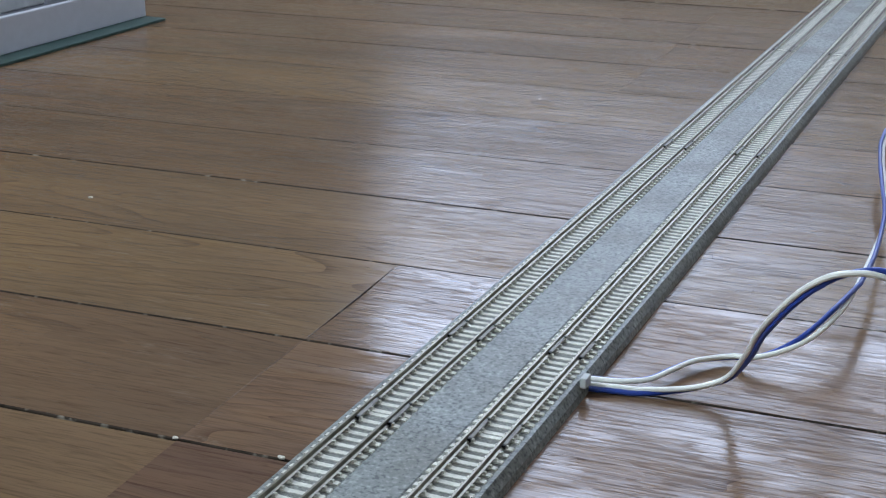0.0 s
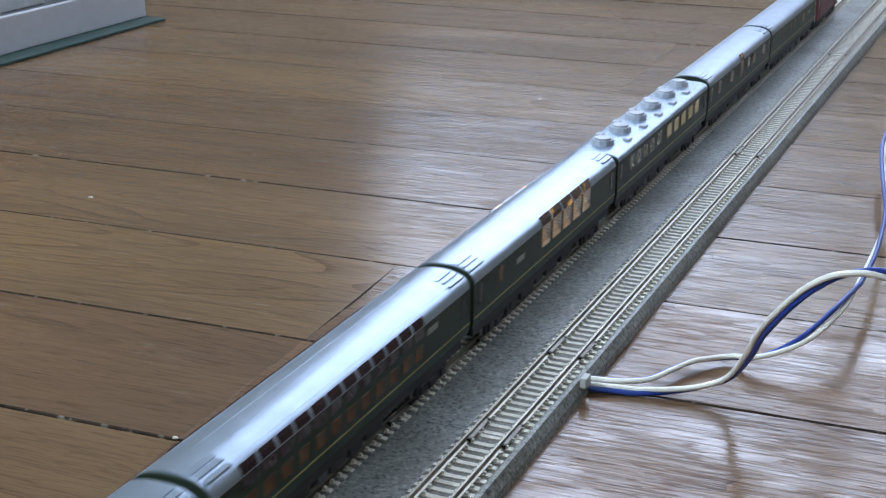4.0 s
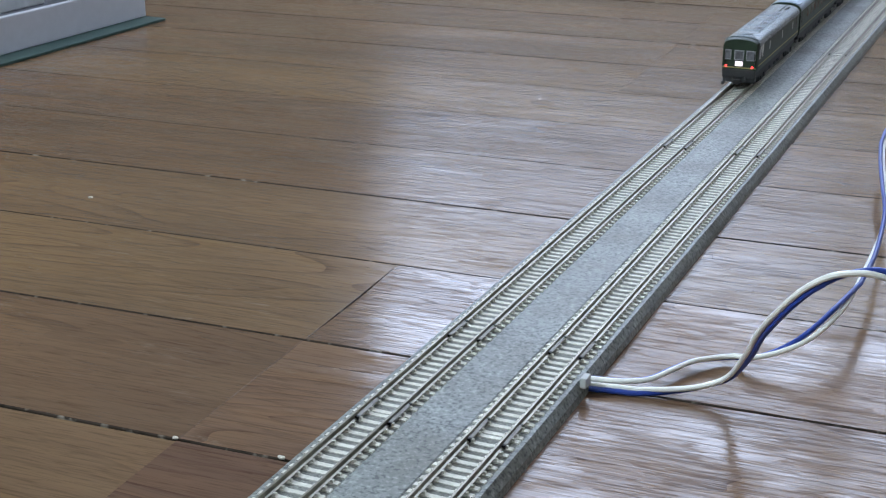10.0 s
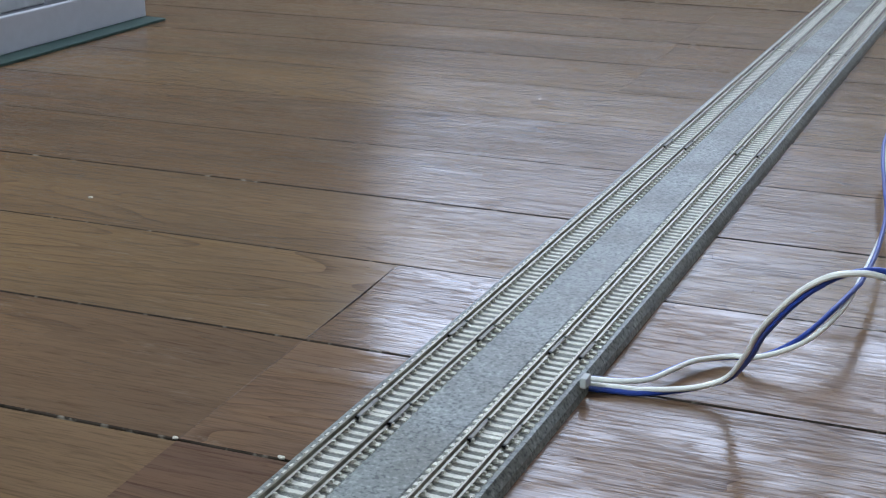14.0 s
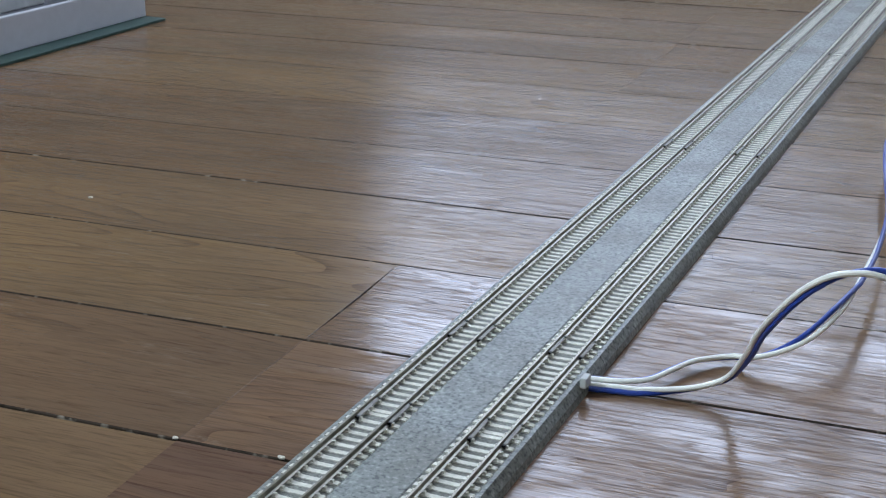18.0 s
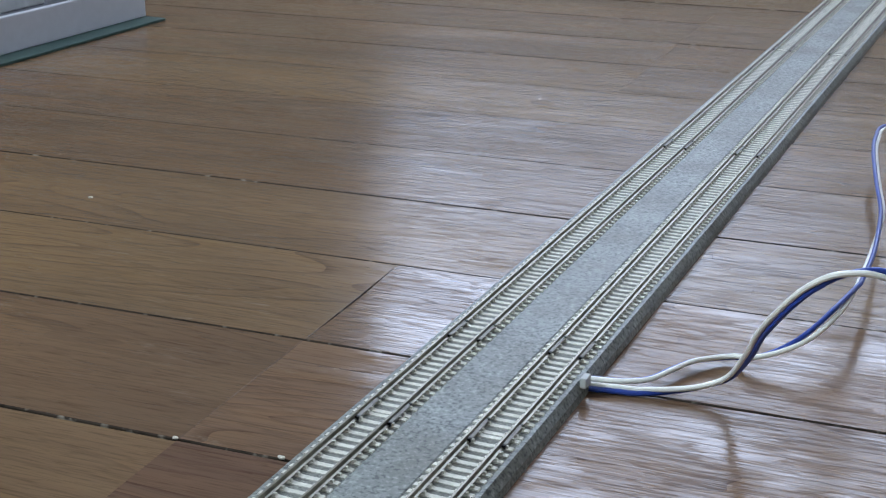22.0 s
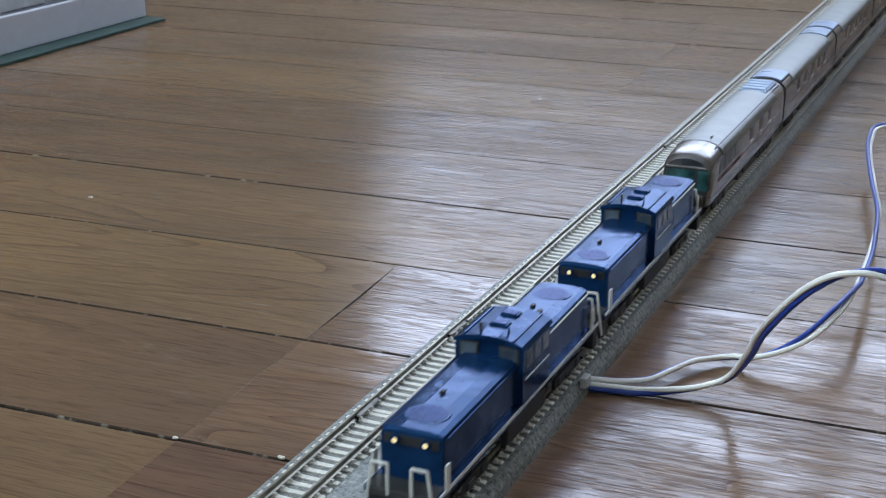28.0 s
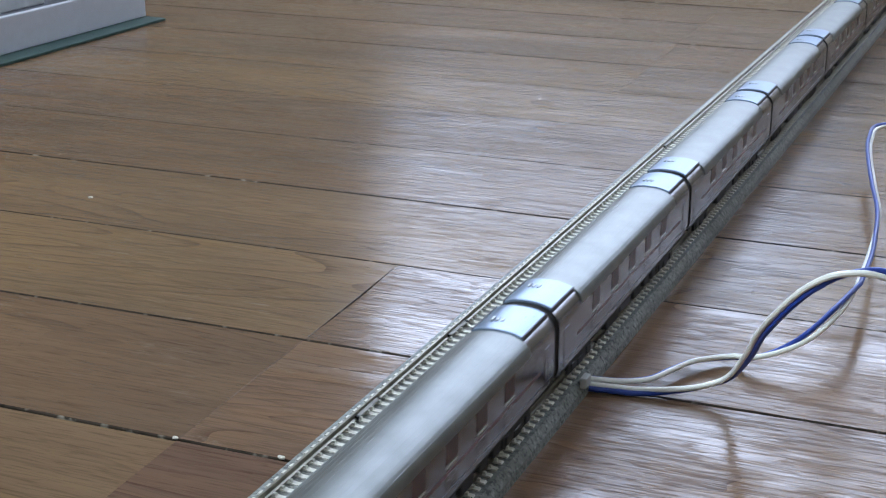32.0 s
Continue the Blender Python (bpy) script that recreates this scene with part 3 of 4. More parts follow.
def underfloor(v, hl, seed, boxes=5):
    rnd = random.Random(seed)
    part("underframe", box(B(), -8.2, 8.2, -hl + 3, hl - 3, 4.6, 8.4), M_UNDER, v)
    y = -hl * 0.5
    for i in range(boxes):
        l = rnd.uniform(5, 13)
        for s in (-1, 1):
            part("equipment_box", box(B(), s * 5 - 3.1, s * 5 + 3.1, y, y + l, 1.4 + rnd.random(), 4.7, 0.4), M_UNDER if rnd.random() < 0.85 else M_INNER, v)
        y += l + rnd.uniform(1, 4)


def coupler(v, y, s):
    part("coupler", box(box(B(), -1.2, 1.2, min(y, y + s * 4.2), max(y, y + s * 4.2), 2.6, 4.4, 0.3), -2, 2, min(y + s * 3.2, y + s * 4.2), max(y + s * 3.2, y + s * 4.2), 2.2, 4.8, 0.3), M_BLACK, v)


HL, HW = 69.8, 9.6


def roof_height(x, side=22.5, top=27.4, hw=9.72, p=2.3):
    return side + (top - side) * (1 - (abs(x) / hw) ** p) ** (1 / p)


def end_details(v, hl, s, body_mat, roof_boxes=True):
    """Black gangway bellows and, on the roof end, the raised flat covers."""
    part("gangway", box(B(), -3.6, 3.6, min(s * hl, s * (hl + 1.3)), max(s * hl, s * (hl + 1.3)), 5.0, 21.5, 0.7), M_BLACK, v)
    coupler(v, s * hl, s)
    if roof_boxes:
        for k in range(3):
            x = 2.2 + k * 2.0
            b = B()
            y0, y1 = sorted((s * (hl - 1.5), s * (hl - 11)))
            zt = roof_height(x + 0.9)
            box(b, x, x + 1.95, y0, y1, zt - 1.0, zt + 0.14, 0.06)
            part("roof_step", b, M_ROOF, v)


def green_coach(seed, kind):
    names = {
        "sleeper": "dark green sleeping coach model with silver roof, yellow line",
        "plain": "dark green sleeping coach model with a row of windows",
        "suite": "dark green coach model with a tall lit window",
        "diner": "dark green dining coach model with grey roof vents",
        "salon": "dark green lounge coach model with tall amber roof windows",
        "duet": "dark green sleeping coach model with two window rows",
    }
    v = empty("model_coach", names[kind], "model coach", "green train")
    flat = kind == "diner"
    top = 25.9 if flat else 27.4
    side = 22.9 if flat else 22.3
    part("body", prism(B(), arch_profile(HW, 8.2, side, top - 0.4, inset=0.5, p=2.9 if flat else 2.3), -HL, HL, True), M_GREEN, v, "dark green painted body")
    rb = B()
    prof = roof_profile(HW + 0.12, side + 0.2, top, p=2.9 if flat else 2.3)
    inner = [(x * 0.97, z - 0.5) for x, z in prof[::-1]]
    prism(rb, prof + inner, -HL + 0.6, HL - 0.6, True)
    part("roof", rb, M_DINEROOF if flat else M_ROOF, v, "silver-grey painted roof")
    if not flat:
        for x in (-7.4, -2.4, 2.4, 7.4):
            z = roof_height(x) - 0.05
            part("roof_seam", rod(B(), (x, -HL + 12, z), (x, HL - 12, z), 0.09, 6), M_ROOF, v)
    for s in (-1, 1):
        part("yellow_line", box(B(), s * (HW + 0.02) - 0.06, s * (HW + 0.02) + 0.06, -HL + 0.4, HL - 0.4, 11.3, 11.75), M_YELLOW, v)
        bogie(v, s * 46)
        end_details(v, HL, s, M_GREEN, not flat)
        panes(v, "door_window", 3.0, 6.5, M_GLASS, [s * (HL - 5)], 18.0, HW, "door_window")
    underfloor(v, HL, seed)
    if kind == "sleeper":
        panes(v, "small_pane", 4.6, 5.0, M_AMBER, [-41, -13.4, -1.4], 18.6, HW)
        part("emblem", cylx(B(), HW - 0.1, HW + 0.12, 25.7, 17.4, 2.9), M_GOLD, v, "round gold emblem")
        panes(v, "name_plate", 7.0, 1.8, M_PALE2, [45.5], 18.0, HW, "name_plate")
    elif kind == "plain":
        panes(v, "small_pane", 4.6, 5.0, M_AMBER, [-45, -33, -21, -9, 3, 15, 27, 39], 18.4, HW)
        panes(v, "name_plate", 7.0, 1.8, M_PALE2, [50], 18.0, HW, "name_plate")
    elif kind == "suite":
        panes(v, "wide_pane", 6.0, 5.4, M_AMBER, [-48.4, -22.6, 15.6, 28.2, 53], 18.6, HW)
        panes(v, "tall_pane", 7.0, 8.4, M_AMBER, [0], 18.4, HW)
        b = B()
        for s in (-1, 1):
            prism(b, [(s * 9.8, 22.5), (s * 9.5, 24.2), (s * 8.6, 25.8), (s * 8.2, 25.4), (s * 9.2, 22.5)], -3.6, 3.6)
        part("roof_window", b, M_GLINTROOF, v, "dark roof window with gold glints put into its glow")
    elif kind == "diner":
        panes(v, "dining_pane", 7.4, 5.4, M_LIT, [50.4, 39, 27, 15.2, 3.9], 18.5, HW, "lit_window")
        panes(v, "dim_pane", 6.4, 5.4, M_DIM, [-12, -22.6, -32.6, -41.6, -50.6], 18.5, HW, "dim_window")
        for i in range(6):
            y = 56 - i * 22.5
            b = B()
            cyl(b, -0.8, y, top - 0.7, top + 2.8, 4.6, 4.1, 10, 0.8)
            part("roof_vent", b, M_DINEVENT, v, "ten-sided pale grey roof ventilator")
            if i < 5:
                part("roof_hatch", box(B(), 4.2, 7.2, y - 13.5, y - 9.5, top - 1.4, top + 0.7, 0.3), M_DINEVENT, v)
                part("roof_hatch", box(B(), -7.6, -4.6, y - 12, y - 8.0, top - 1.4, top + 0.9, 0.3), M_DINEVENT, v)
    elif kind == "salon":
        ys = [35, 24.5, 14, 3.5, -7]
        panes(v, "salon_pane", 8.4, 7.4, M_SALON, ys, 18.9, HW, "tall_window")
        for y in ys:
            b = B()
            for s in (-1, 1):
                prism(b, [(s * 9.8, 22.6), (s * 9.5, 24.2), (s * 8.6, 25.8), (s * 8.2, 25.4), (s * 9.2, 22.6)], y - 4.4, y + 4.4)
            part("roof_window", b, M_GLINTROOF, v, "dark roof window with gold glints put into its glow")
        panes(v, "small_pane", 4.6, 5.0, M_AMBER, [-48], 18.6, HW)
        panes(v, "name_plate", 7.0, 1.8, M_PALE2, [-31], 18.0, HW, "name_plate")
    elif kind == "duet":
        ys = [34 - 8.0 * i for i in range(12)]
        panes(v, "duet_low", 5.0, 4.0, M_AMBER, ys, 15.4, HW)
        panes(v, "duet_high", 6.2, 3.0, M_PURPLE, ys, 20.9, HW, "upper_window")
        panes(v, "name_plate", 5.0, 1.8, M_PALE2, [43], 19.6, HW, "name_plate")
        key = "upper_light"
        if key not in _shared:
            b = prism(B(), [(9.8, 22.9), (9.5, 24.2), (8.9, 25.3), (8.5, 24.9), (9.2, 22.9)], -3.2, 3.2)
            for q in b.verts:
                q.co *= K
            me = bpy.data.meshes.new(key)
            b.to_mesh(me)
            b.free()
            me.materials.append(M_PURPLE)
            _shared[key] = me
        for y in ys:
            share("upper_light", _shared[key], v, 0, y, 0)
            share("upper_light", _shared[key], v, 0, y, 0, math.pi)
    return v


def power_car():
    """Short generator van at the tail, its cab end towards -y."""
    hl = 57.8
    v = empty("model_power_car", "dark green tail van model with lit red lamps", "model coach", "green train")
    prof = arch_profile(HW, 8.2, 21.6, 26.2, inset=0.5, p=2.6)
    rings = []
    for y, k, dz in ((hl, 1, 0), (-hl + 5, 1, 0), (-hl + 1.6, 0.985, -0.25), (-hl, 0.95, -0.7)):
        rings.append([(x * k, y, z + (dz if z > 18 else 0)) for x, z in prof])
    part("body", loft(B(), rings), M_GREEN, v, "dark green painted body")
    rb = B()
    p2 = roof_profile(HW + 0.12, 22.0, 26.7, p=2.6)
    prism(rb, p2 + [(x * 0.97, z - 0.5) for x, z in p2[::-1]], -hl + 4.5, hl - 0.6, True)
    part("roof", rb, M_VANROOF, v, "glossy silver-grey roof")
    for k in range(4):
        y = -hl + 22 + k * 17
        part("roof_panel", box(B(), -5.2, 5.4, y, y + 13, 25.4, 26.98, 0.25), M_VANROOF, v, "raised glossy roof panel")
        part("panel_slot", box(B(), 1.2, 1.6, y + 1, y + 12, 26.85, 27.08, 0.08), M_INNER, v)
        for g in range(5):
            part("grille_bar", box(B(), 2.4 + g * 0.55, 2.65 + g * 0.55, y + 2.5, y + 9.5, 26.85, 27.08), M_INNER, v)
        part("panel_slot", box(B(), -4.0, -3.6, y + 1, y + 12, 26.85, 27.08, 0.08), M_INNER, v)
    part("fan", cyl(B(), -0.5, -hl + 12, 25.6, 26.95, 4.6, 4.4, 24, 0.2), M_VANROOF, v, "round roof fan housing")
    part("fan_cap", cyl(B(), -0.5, -hl + 12, 26.8, 27.3, 1.9, 1.5, 20), M_VANROOF, v)
    for k in range(3):
        part("louvre", box(B(), 3.6, 5.6, hl - 10 - k * 4, hl - 8.6 - k * 4, 26.0, 26.7, 0.1), M_BLACK, v)
    part("rail_strip", box(B(), 2.0, 2.5, hl - 26, hl - 2, 26.2, 27.0), M_GREEN, v)
    for s in (-1, 1):
        part("yellow_line", box(B(), s * (HW + 0.02) - 0.06, s * (HW + 0.02) + 0.06, -hl + 3, hl - 0.4, 11.3, 11.9), M_YELLOW, v)
        bogie(v, s * 38)
        part("gutter", box(B(), s * 9.35 - 0.2, s * 9.35 + 0.2, -hl + 5, hl - 2, 22.2, 22.6), M_PALE, v)
    part("yellow_band", box(B(), -HW * 0.93, HW * 0.93, -hl - 0.12, -hl + 0.2, 10.2, 10.7), M_YELLOW, v)
    end_details(v, hl, 1, M_GREEN, False)
    coupler(v, -hl, -1)
    underfloor(v, hl, 77, 4)
    for x, w in ((-6.3, 3.6), (-0.4, 5.2), (5.9, 5.0)):
        f = part("end_window", box(B(), x - w / 2, x + w / 2, -hl - 0.25, -hl + 0.3, 14.4, 19.8, 0.25), M_FRAMEGREY, v, "pale cab window")
        part("pane", box(B(), x - w / 2 + 0.5, x + w / 2 - 0.5, -hl - 0.35, -hl - 0.1, 14.9, 19.3, 0.1), paint("cab_glass", (0.15, 0.15, 0.165), 0.15, vary=0.4, scale=300), f)
    part("tail_sign", box(B(), -2.2, 1.8, -hl - 0.9, -hl + 0.2, 11.4, 13.8, 0.3), M_SIGN, v, "glowing pale tail sign")
    for x in (-7.0, 7.0):
        b = B()
        bmesh.ops.create_uvsphere(b, u_segments=12, v_segments=8, radius=0.65)
        for q in b.verts:
            q.co += Vector((x, -hl - 0.1, 11.0))
        part("tail_lamp", b, M_TAIL, v, "glowing red tail lamp")
    part("skirt", box(B(), -8.6, 8.6, -hl + 0.3, -hl + 5, 2.2, 5.4, 0.5), M_UNDER, v)
    part("lower_front", box(B(), -8.9, 8.9, -hl - 0.3, -hl + 0.4, 5.0, 9.4, 0.25), M_UNDER, v, "black lower front panel")
    for x in (-8.0, 8.0):
        part("end_rail", rod(B(), (x, -hl - 0.5, 12.6), (x, -hl - 0.5, 18.6), 0.2, 6), M_UNDER, v)
    for x in (-3.4, 3.4):
        part("air_hose", tube(B(), [(x, -hl - 0.2, 5.6), (x + 0.5, -hl - 1.2, 4.0), (x + 0.3, -hl - 0.8, 2.4)], 0.45, 8), M_UNDER, v)
    part("step", box(B(), -9.0, -7.4, -hl - 0.6, -hl + 2, 0.8, 2.6, 0.2), M_UNDER, v)
    panes(v, "door_window", 3.0, 6.5, M_GLASS, [hl - 8], 18.0, HW, "door_window")
    panes(v, "cab_side_window", 2.0, 4.6, M_GLASS, [-hl + 5.0], 17.8, HW, "door_window")
    panes(v, "louvre_panel", 1.3, 4.2, M_PALE, [-hl + 30.7, -hl + 65, hl - 20], 18.2, HW, "louvre_panel")
    # operator lettering drawn as plain shapes
    b = B()
    for c in ((11.6, 13.2, 13.0, 17.6), (10.4, 12.4, 12.4, 13.6), (14.6, 17.8, 14.6, 17.8), (15.6, 17.2, 12.6, 14.8)):
        box(b, HW - 0.1, HW + 0.12, -hl + 9.5 + (c[0] - 14.5) * 1.3, -hl + 9.5 + (c[1] - 14.5) * 1.3, 18.4 + (c[2] - 15.2) * 1.25, 18.4 + (c[3] - 15.2) * 1.25)
    part("side_mark", b, M_PALE, v, "pale painted mark")
    return v


def pantograph(v, y, raised):
    pg = empty("pantograph", "", "")
    pg.parent = v
    b = B()
    for s in (-1, 1):
        box(b, s * 4.2 - 0.4, s * 4.2 + 0.4, y - 7, y + 7, 26.6, 27.3, 0.1)
    for d in (-6, 6):
        box(b, -4.4, 4.4, y + d - 0.4, y + d + 0.4, 26.6, 27.3, 0.1)
    part("base_frame", b, M_UNDER, pg)
    for x in (-4.2, 4.2):
        for d in (-5, 5):
            part("insulator", cyl(B(), x, y + d, 24.6, 26.7, 0.9, 0.6, 10), M_PALE, pg)
    a = B()
    if raised:
        rod(a, (0.0, y + 3.0, 27.0), (0.0, y - 7.0, 30.4), 0.6)
        rod(a, (0.0, y - 7.0, 30.4), (0.0, y + 0.3, 37.2), 0.5)
        rod(a, (0.7, y + 3.0, 27.0), (0.7, y - 6.2, 30.9), 0.22)
        hz = 37.4
    else:
        for s in (-1, 1):
            rod(a, (s * 3.2, y - 5, 27.3), (s * 2.2, y + 7, 28.4), 0.35)
            rod(a, (s * 2.2, y + 7, 28.4), (s * 1.2, y - 1, 29.2), 0.3)
        hz = 29.4
    part("arm", a, M_UNDER, pg)
    h = B()
    for d in (-1.3, 1.3):
        rod(h, (-2.7, y + 0.3 + d, hz), (2.7, y + 0.3 + d, hz), 0.4)
        for s in (-1, 1):
            rod(h, (s * 2.7, y + 0.3 + d, hz), (s * 3.9, y + 0.3 + d, hz - 0.9), 0.32)
    part("collector_head", h, M_UNDER, pg)
    return pg


def red_loco():
    hl, hw = 43.0, 9.3
    v = empty("model_electric_locomotive", "dark red electric locomotive model with a raised pantograph", "model locomotive", "green train")
    prof = [(-hw, 6.8), (hw, 6.8), (hw, 23.4), (hw - 0.5, 24.2), (hw - 2.0, 25.0), (-hw + 2.0, 25.0), (-hw + 0.5, 24.2), (-hw, 23.4)]
    rings = []
    for y, k in ((-hl, 0.87), (-hl + 5.5, 1), (hl - 5.5, 1), (hl, 0.87)):
        rings.append([(x * k, y, z) for x, z in prof])
    part("body", loft(B(), rings, smooth=False), M_RED, v, "dark red painted body")
    part("roof_deck", box(B(), -hw + 2.4, hw - 2.4, -hl + 6, hl - 6, 24.8, 25.3, 0.2), M_UNDER, v, "black roof deck")
    for s in (-1, 1):
        part("cab_roof", box(B(), -hw + 1.2, hw - 1.2, min(s * (hl - 6), s * (hl - 0.6)), max(s * (hl - 6), s * (hl - 0.6)), 24.6, 25.9, 0.5), M_RED, v)
        part("roof_rim", box(B(), s * (hw - 1.6) - 0.35, s * (hw - 1.6) + 0.35, -hl + 3, hl - 3, 24.4, 25.9, 0.15), M_RED, v)
        part("side_gutter", box(B(), s * hw - 0.15, s * hw + 0.2, -hl + 3, hl - 3, 22.9, 23.3), M_PINK, v)
        part("sill", box(B(), s * hw - 0.2, s * hw + 0.15, -hl + 3, hl - 3, 6.4, 7.4), M_DKRED, v)
        for x in (-4.2, 4.2):
            f = part("cab_window", box(B(), x - 3.4, x + 3.4, s * hl - 0.3, s * hl + 0.3, 15.6, 20.6, 0.3), M_PALE, v, "pale window frame")
            part("pane", box(B(), x - 2.9, x + 2.9, s * hl - 0.45, s * hl + 0.45, 16.0, 20.2, 0.2), M_GLASS, f)
        for x in (-6.0, 6.0):
            part("headlight", cyl(B(), 0, 0, -0.3, 0.5, 1.0), M_PALE, v).matrix_basis = Matrix.Translation((x * K, s * hl * K, 9.6 * K)) @ Matrix.Rotation(-s * math.pi / 2, 4, "X")
        part("front_band", box(B(), -8.2, 8.2, s * hl - 0.2, s * hl + 0.2, 11.2, 11.9), M_PALE, v)
        part("skirt", box(B(), -7.8, 7.8, min(s * (hl - 1), s * (hl - 5)), max(s * (hl - 1), s * (hl - 5)), 1.2, 4.8, 0.4), M_UNDER, v)
        part("handrail", rod(rod(B(), (-8.6, s * (hl + 0.3), 6), (-8.6, s * (hl + 0.3), 13), 0.25), (8.6, s * (hl + 0.3), 6), (8.6, s * (hl + 0.3), 13), 0.25), M_PALE, v)
        coupler(v, s * hl, s)
        bogie(v, s * 22, 18.5)
    for k in range(4):
        panes(v, "loco_side_pane", 4.2, 3.0, M_DKRED, [-15 + k * 10], 18.8, hw, "side_window")
    panes(v, "loco_grille", 30.0, 0.7, M_DKRED, [0], 21.0, hw, "side_trim")
    panes(v, "cab_door", 4.4, 14.0, M_DKRED, [-hl + 13, hl - 13], 13.5, hw, "cab_door")
    panes(v, "cab_side_window", 3.6, 4.4, M_FRAMEGREY, [-hl + 8, hl - 8], 17.8, hw, "cab_side_window")
    panes(v, "side_number_bar", 4.0, 1.0, M_FRAMEGREY, [hl - 19], 12.0, hw, "number_bar")
    part("cooler", box(B(), -4.4, 4.4, -11, 12, 25.2, 28.5, 0.5), paint("blue_grey_cooler", (0.22, 0.29, 0.38), 0.3, spec=0.6), v, "large grey roof cooler")
    part("cooler_lid", box(B(), -4.5, 4.5, -2, 12.4, 28.3, 29.2, 0.3), paint("white_lid", (0.78, 0.76, 0.72), 0.4), v, "white cooler lid")
    part("breaker_box", box(B(), -3.6, 3.8, -22, -13, 25.2, 27.8, 0.4), paint("dark_teal_breaker", (0.07, 0.12, 0.14), 0.25, spec=0.6), v)
    for x, y in ((-3, 20), (3.4, 20), (3.6, 27), (-3.2, 27), (3.0, -20), (-3.4, -20), (0.5, -17.5)):
        part("insulator", cyl(B(), x, y, 25.2, 28.4, 1.4, 1.0, 12, 0.3), M_COPPER if (x > 0) else M_UNDER, v)
    for x in (-2.2, 0.0, 2.2):
        part("conduit", rod(rod(B(), (x, -24, 28.4), (x, -15, 29.2), 0.35), (x, 16, 29.0), (x, 27, 28.2), 0.35), M_UNDER, v)
    part("rounded_cover", box(B(), 1.2, 5.6, 20.5, 29.5, 25.2, 29.4, 1.6), M_COPPER, v, "rounded blue-grey equipment cover")
    part("rounded_cover", box(B(), -4.8, -0.2, 14.5, 22.0, 25.2, 28.6, 1.2), M_UNDER, v, "rounded black equipment cover")
    part("arrester", cyl(B(), -4.6, 23.5, 25.2, 29.6, 0.9, 0.7, 12), M_VENT, v)
    # roof wiring: crossed bus bars on pale insulators, hatches and pipes
    bars = random.Random(9)
    for y in (-39, -36, -25.5, -18, 14.5, 18.5, 24.5, 36.5):
        x0, x1 = -5.6 + bars.uniform(0, 2.2), 5.6 - bars.uniform(0, 2.2)
        bar = part("bus_bar", rod(B(), (x0, y, 27.4), (x1, y + bars.uniform(-2, 2), 27.9), 0.34), M_UNDER, v)
        for x in (x0, x1):
            part("insulator", cyl(B(), x, y, 25.2, 27.6, 0.95, 0.6, 10, 0.2), M_PALE if bars.random() < 0.55 else M_COPPER, bar)
    for x, y, l in ((-5.2, -36, 9), (4.6, -34, 8), (-5.4, 34, 7), (5.2, 15, 9), (-5.4, -8, 16)):
        part("conduit", rod(B(), (x, y, 25.9), (x, y + l, 25.9), 0.45), M_COPPER, v)
    for x, y in ((-2.4, 37.5), (2.6, 37.5), (0.4, -38.5)):
        part("roof_hatch", box(B(), x - 1.6, x + 1.6, y - 1.8, y + 1.8, 25.2, 26.6, 0.4), M_FRAMEGREY, v)
    pantograph(v, 31.0, True)
    pantograph(v, -30.0, False)
    underfloor(v, 14, 5, 2)
    part("chassis", box(B(), -7.6, 7.6, -hl + 4, hl - 4, 4.4, 6.9, 0.2), M_UNDER, v)
    return v


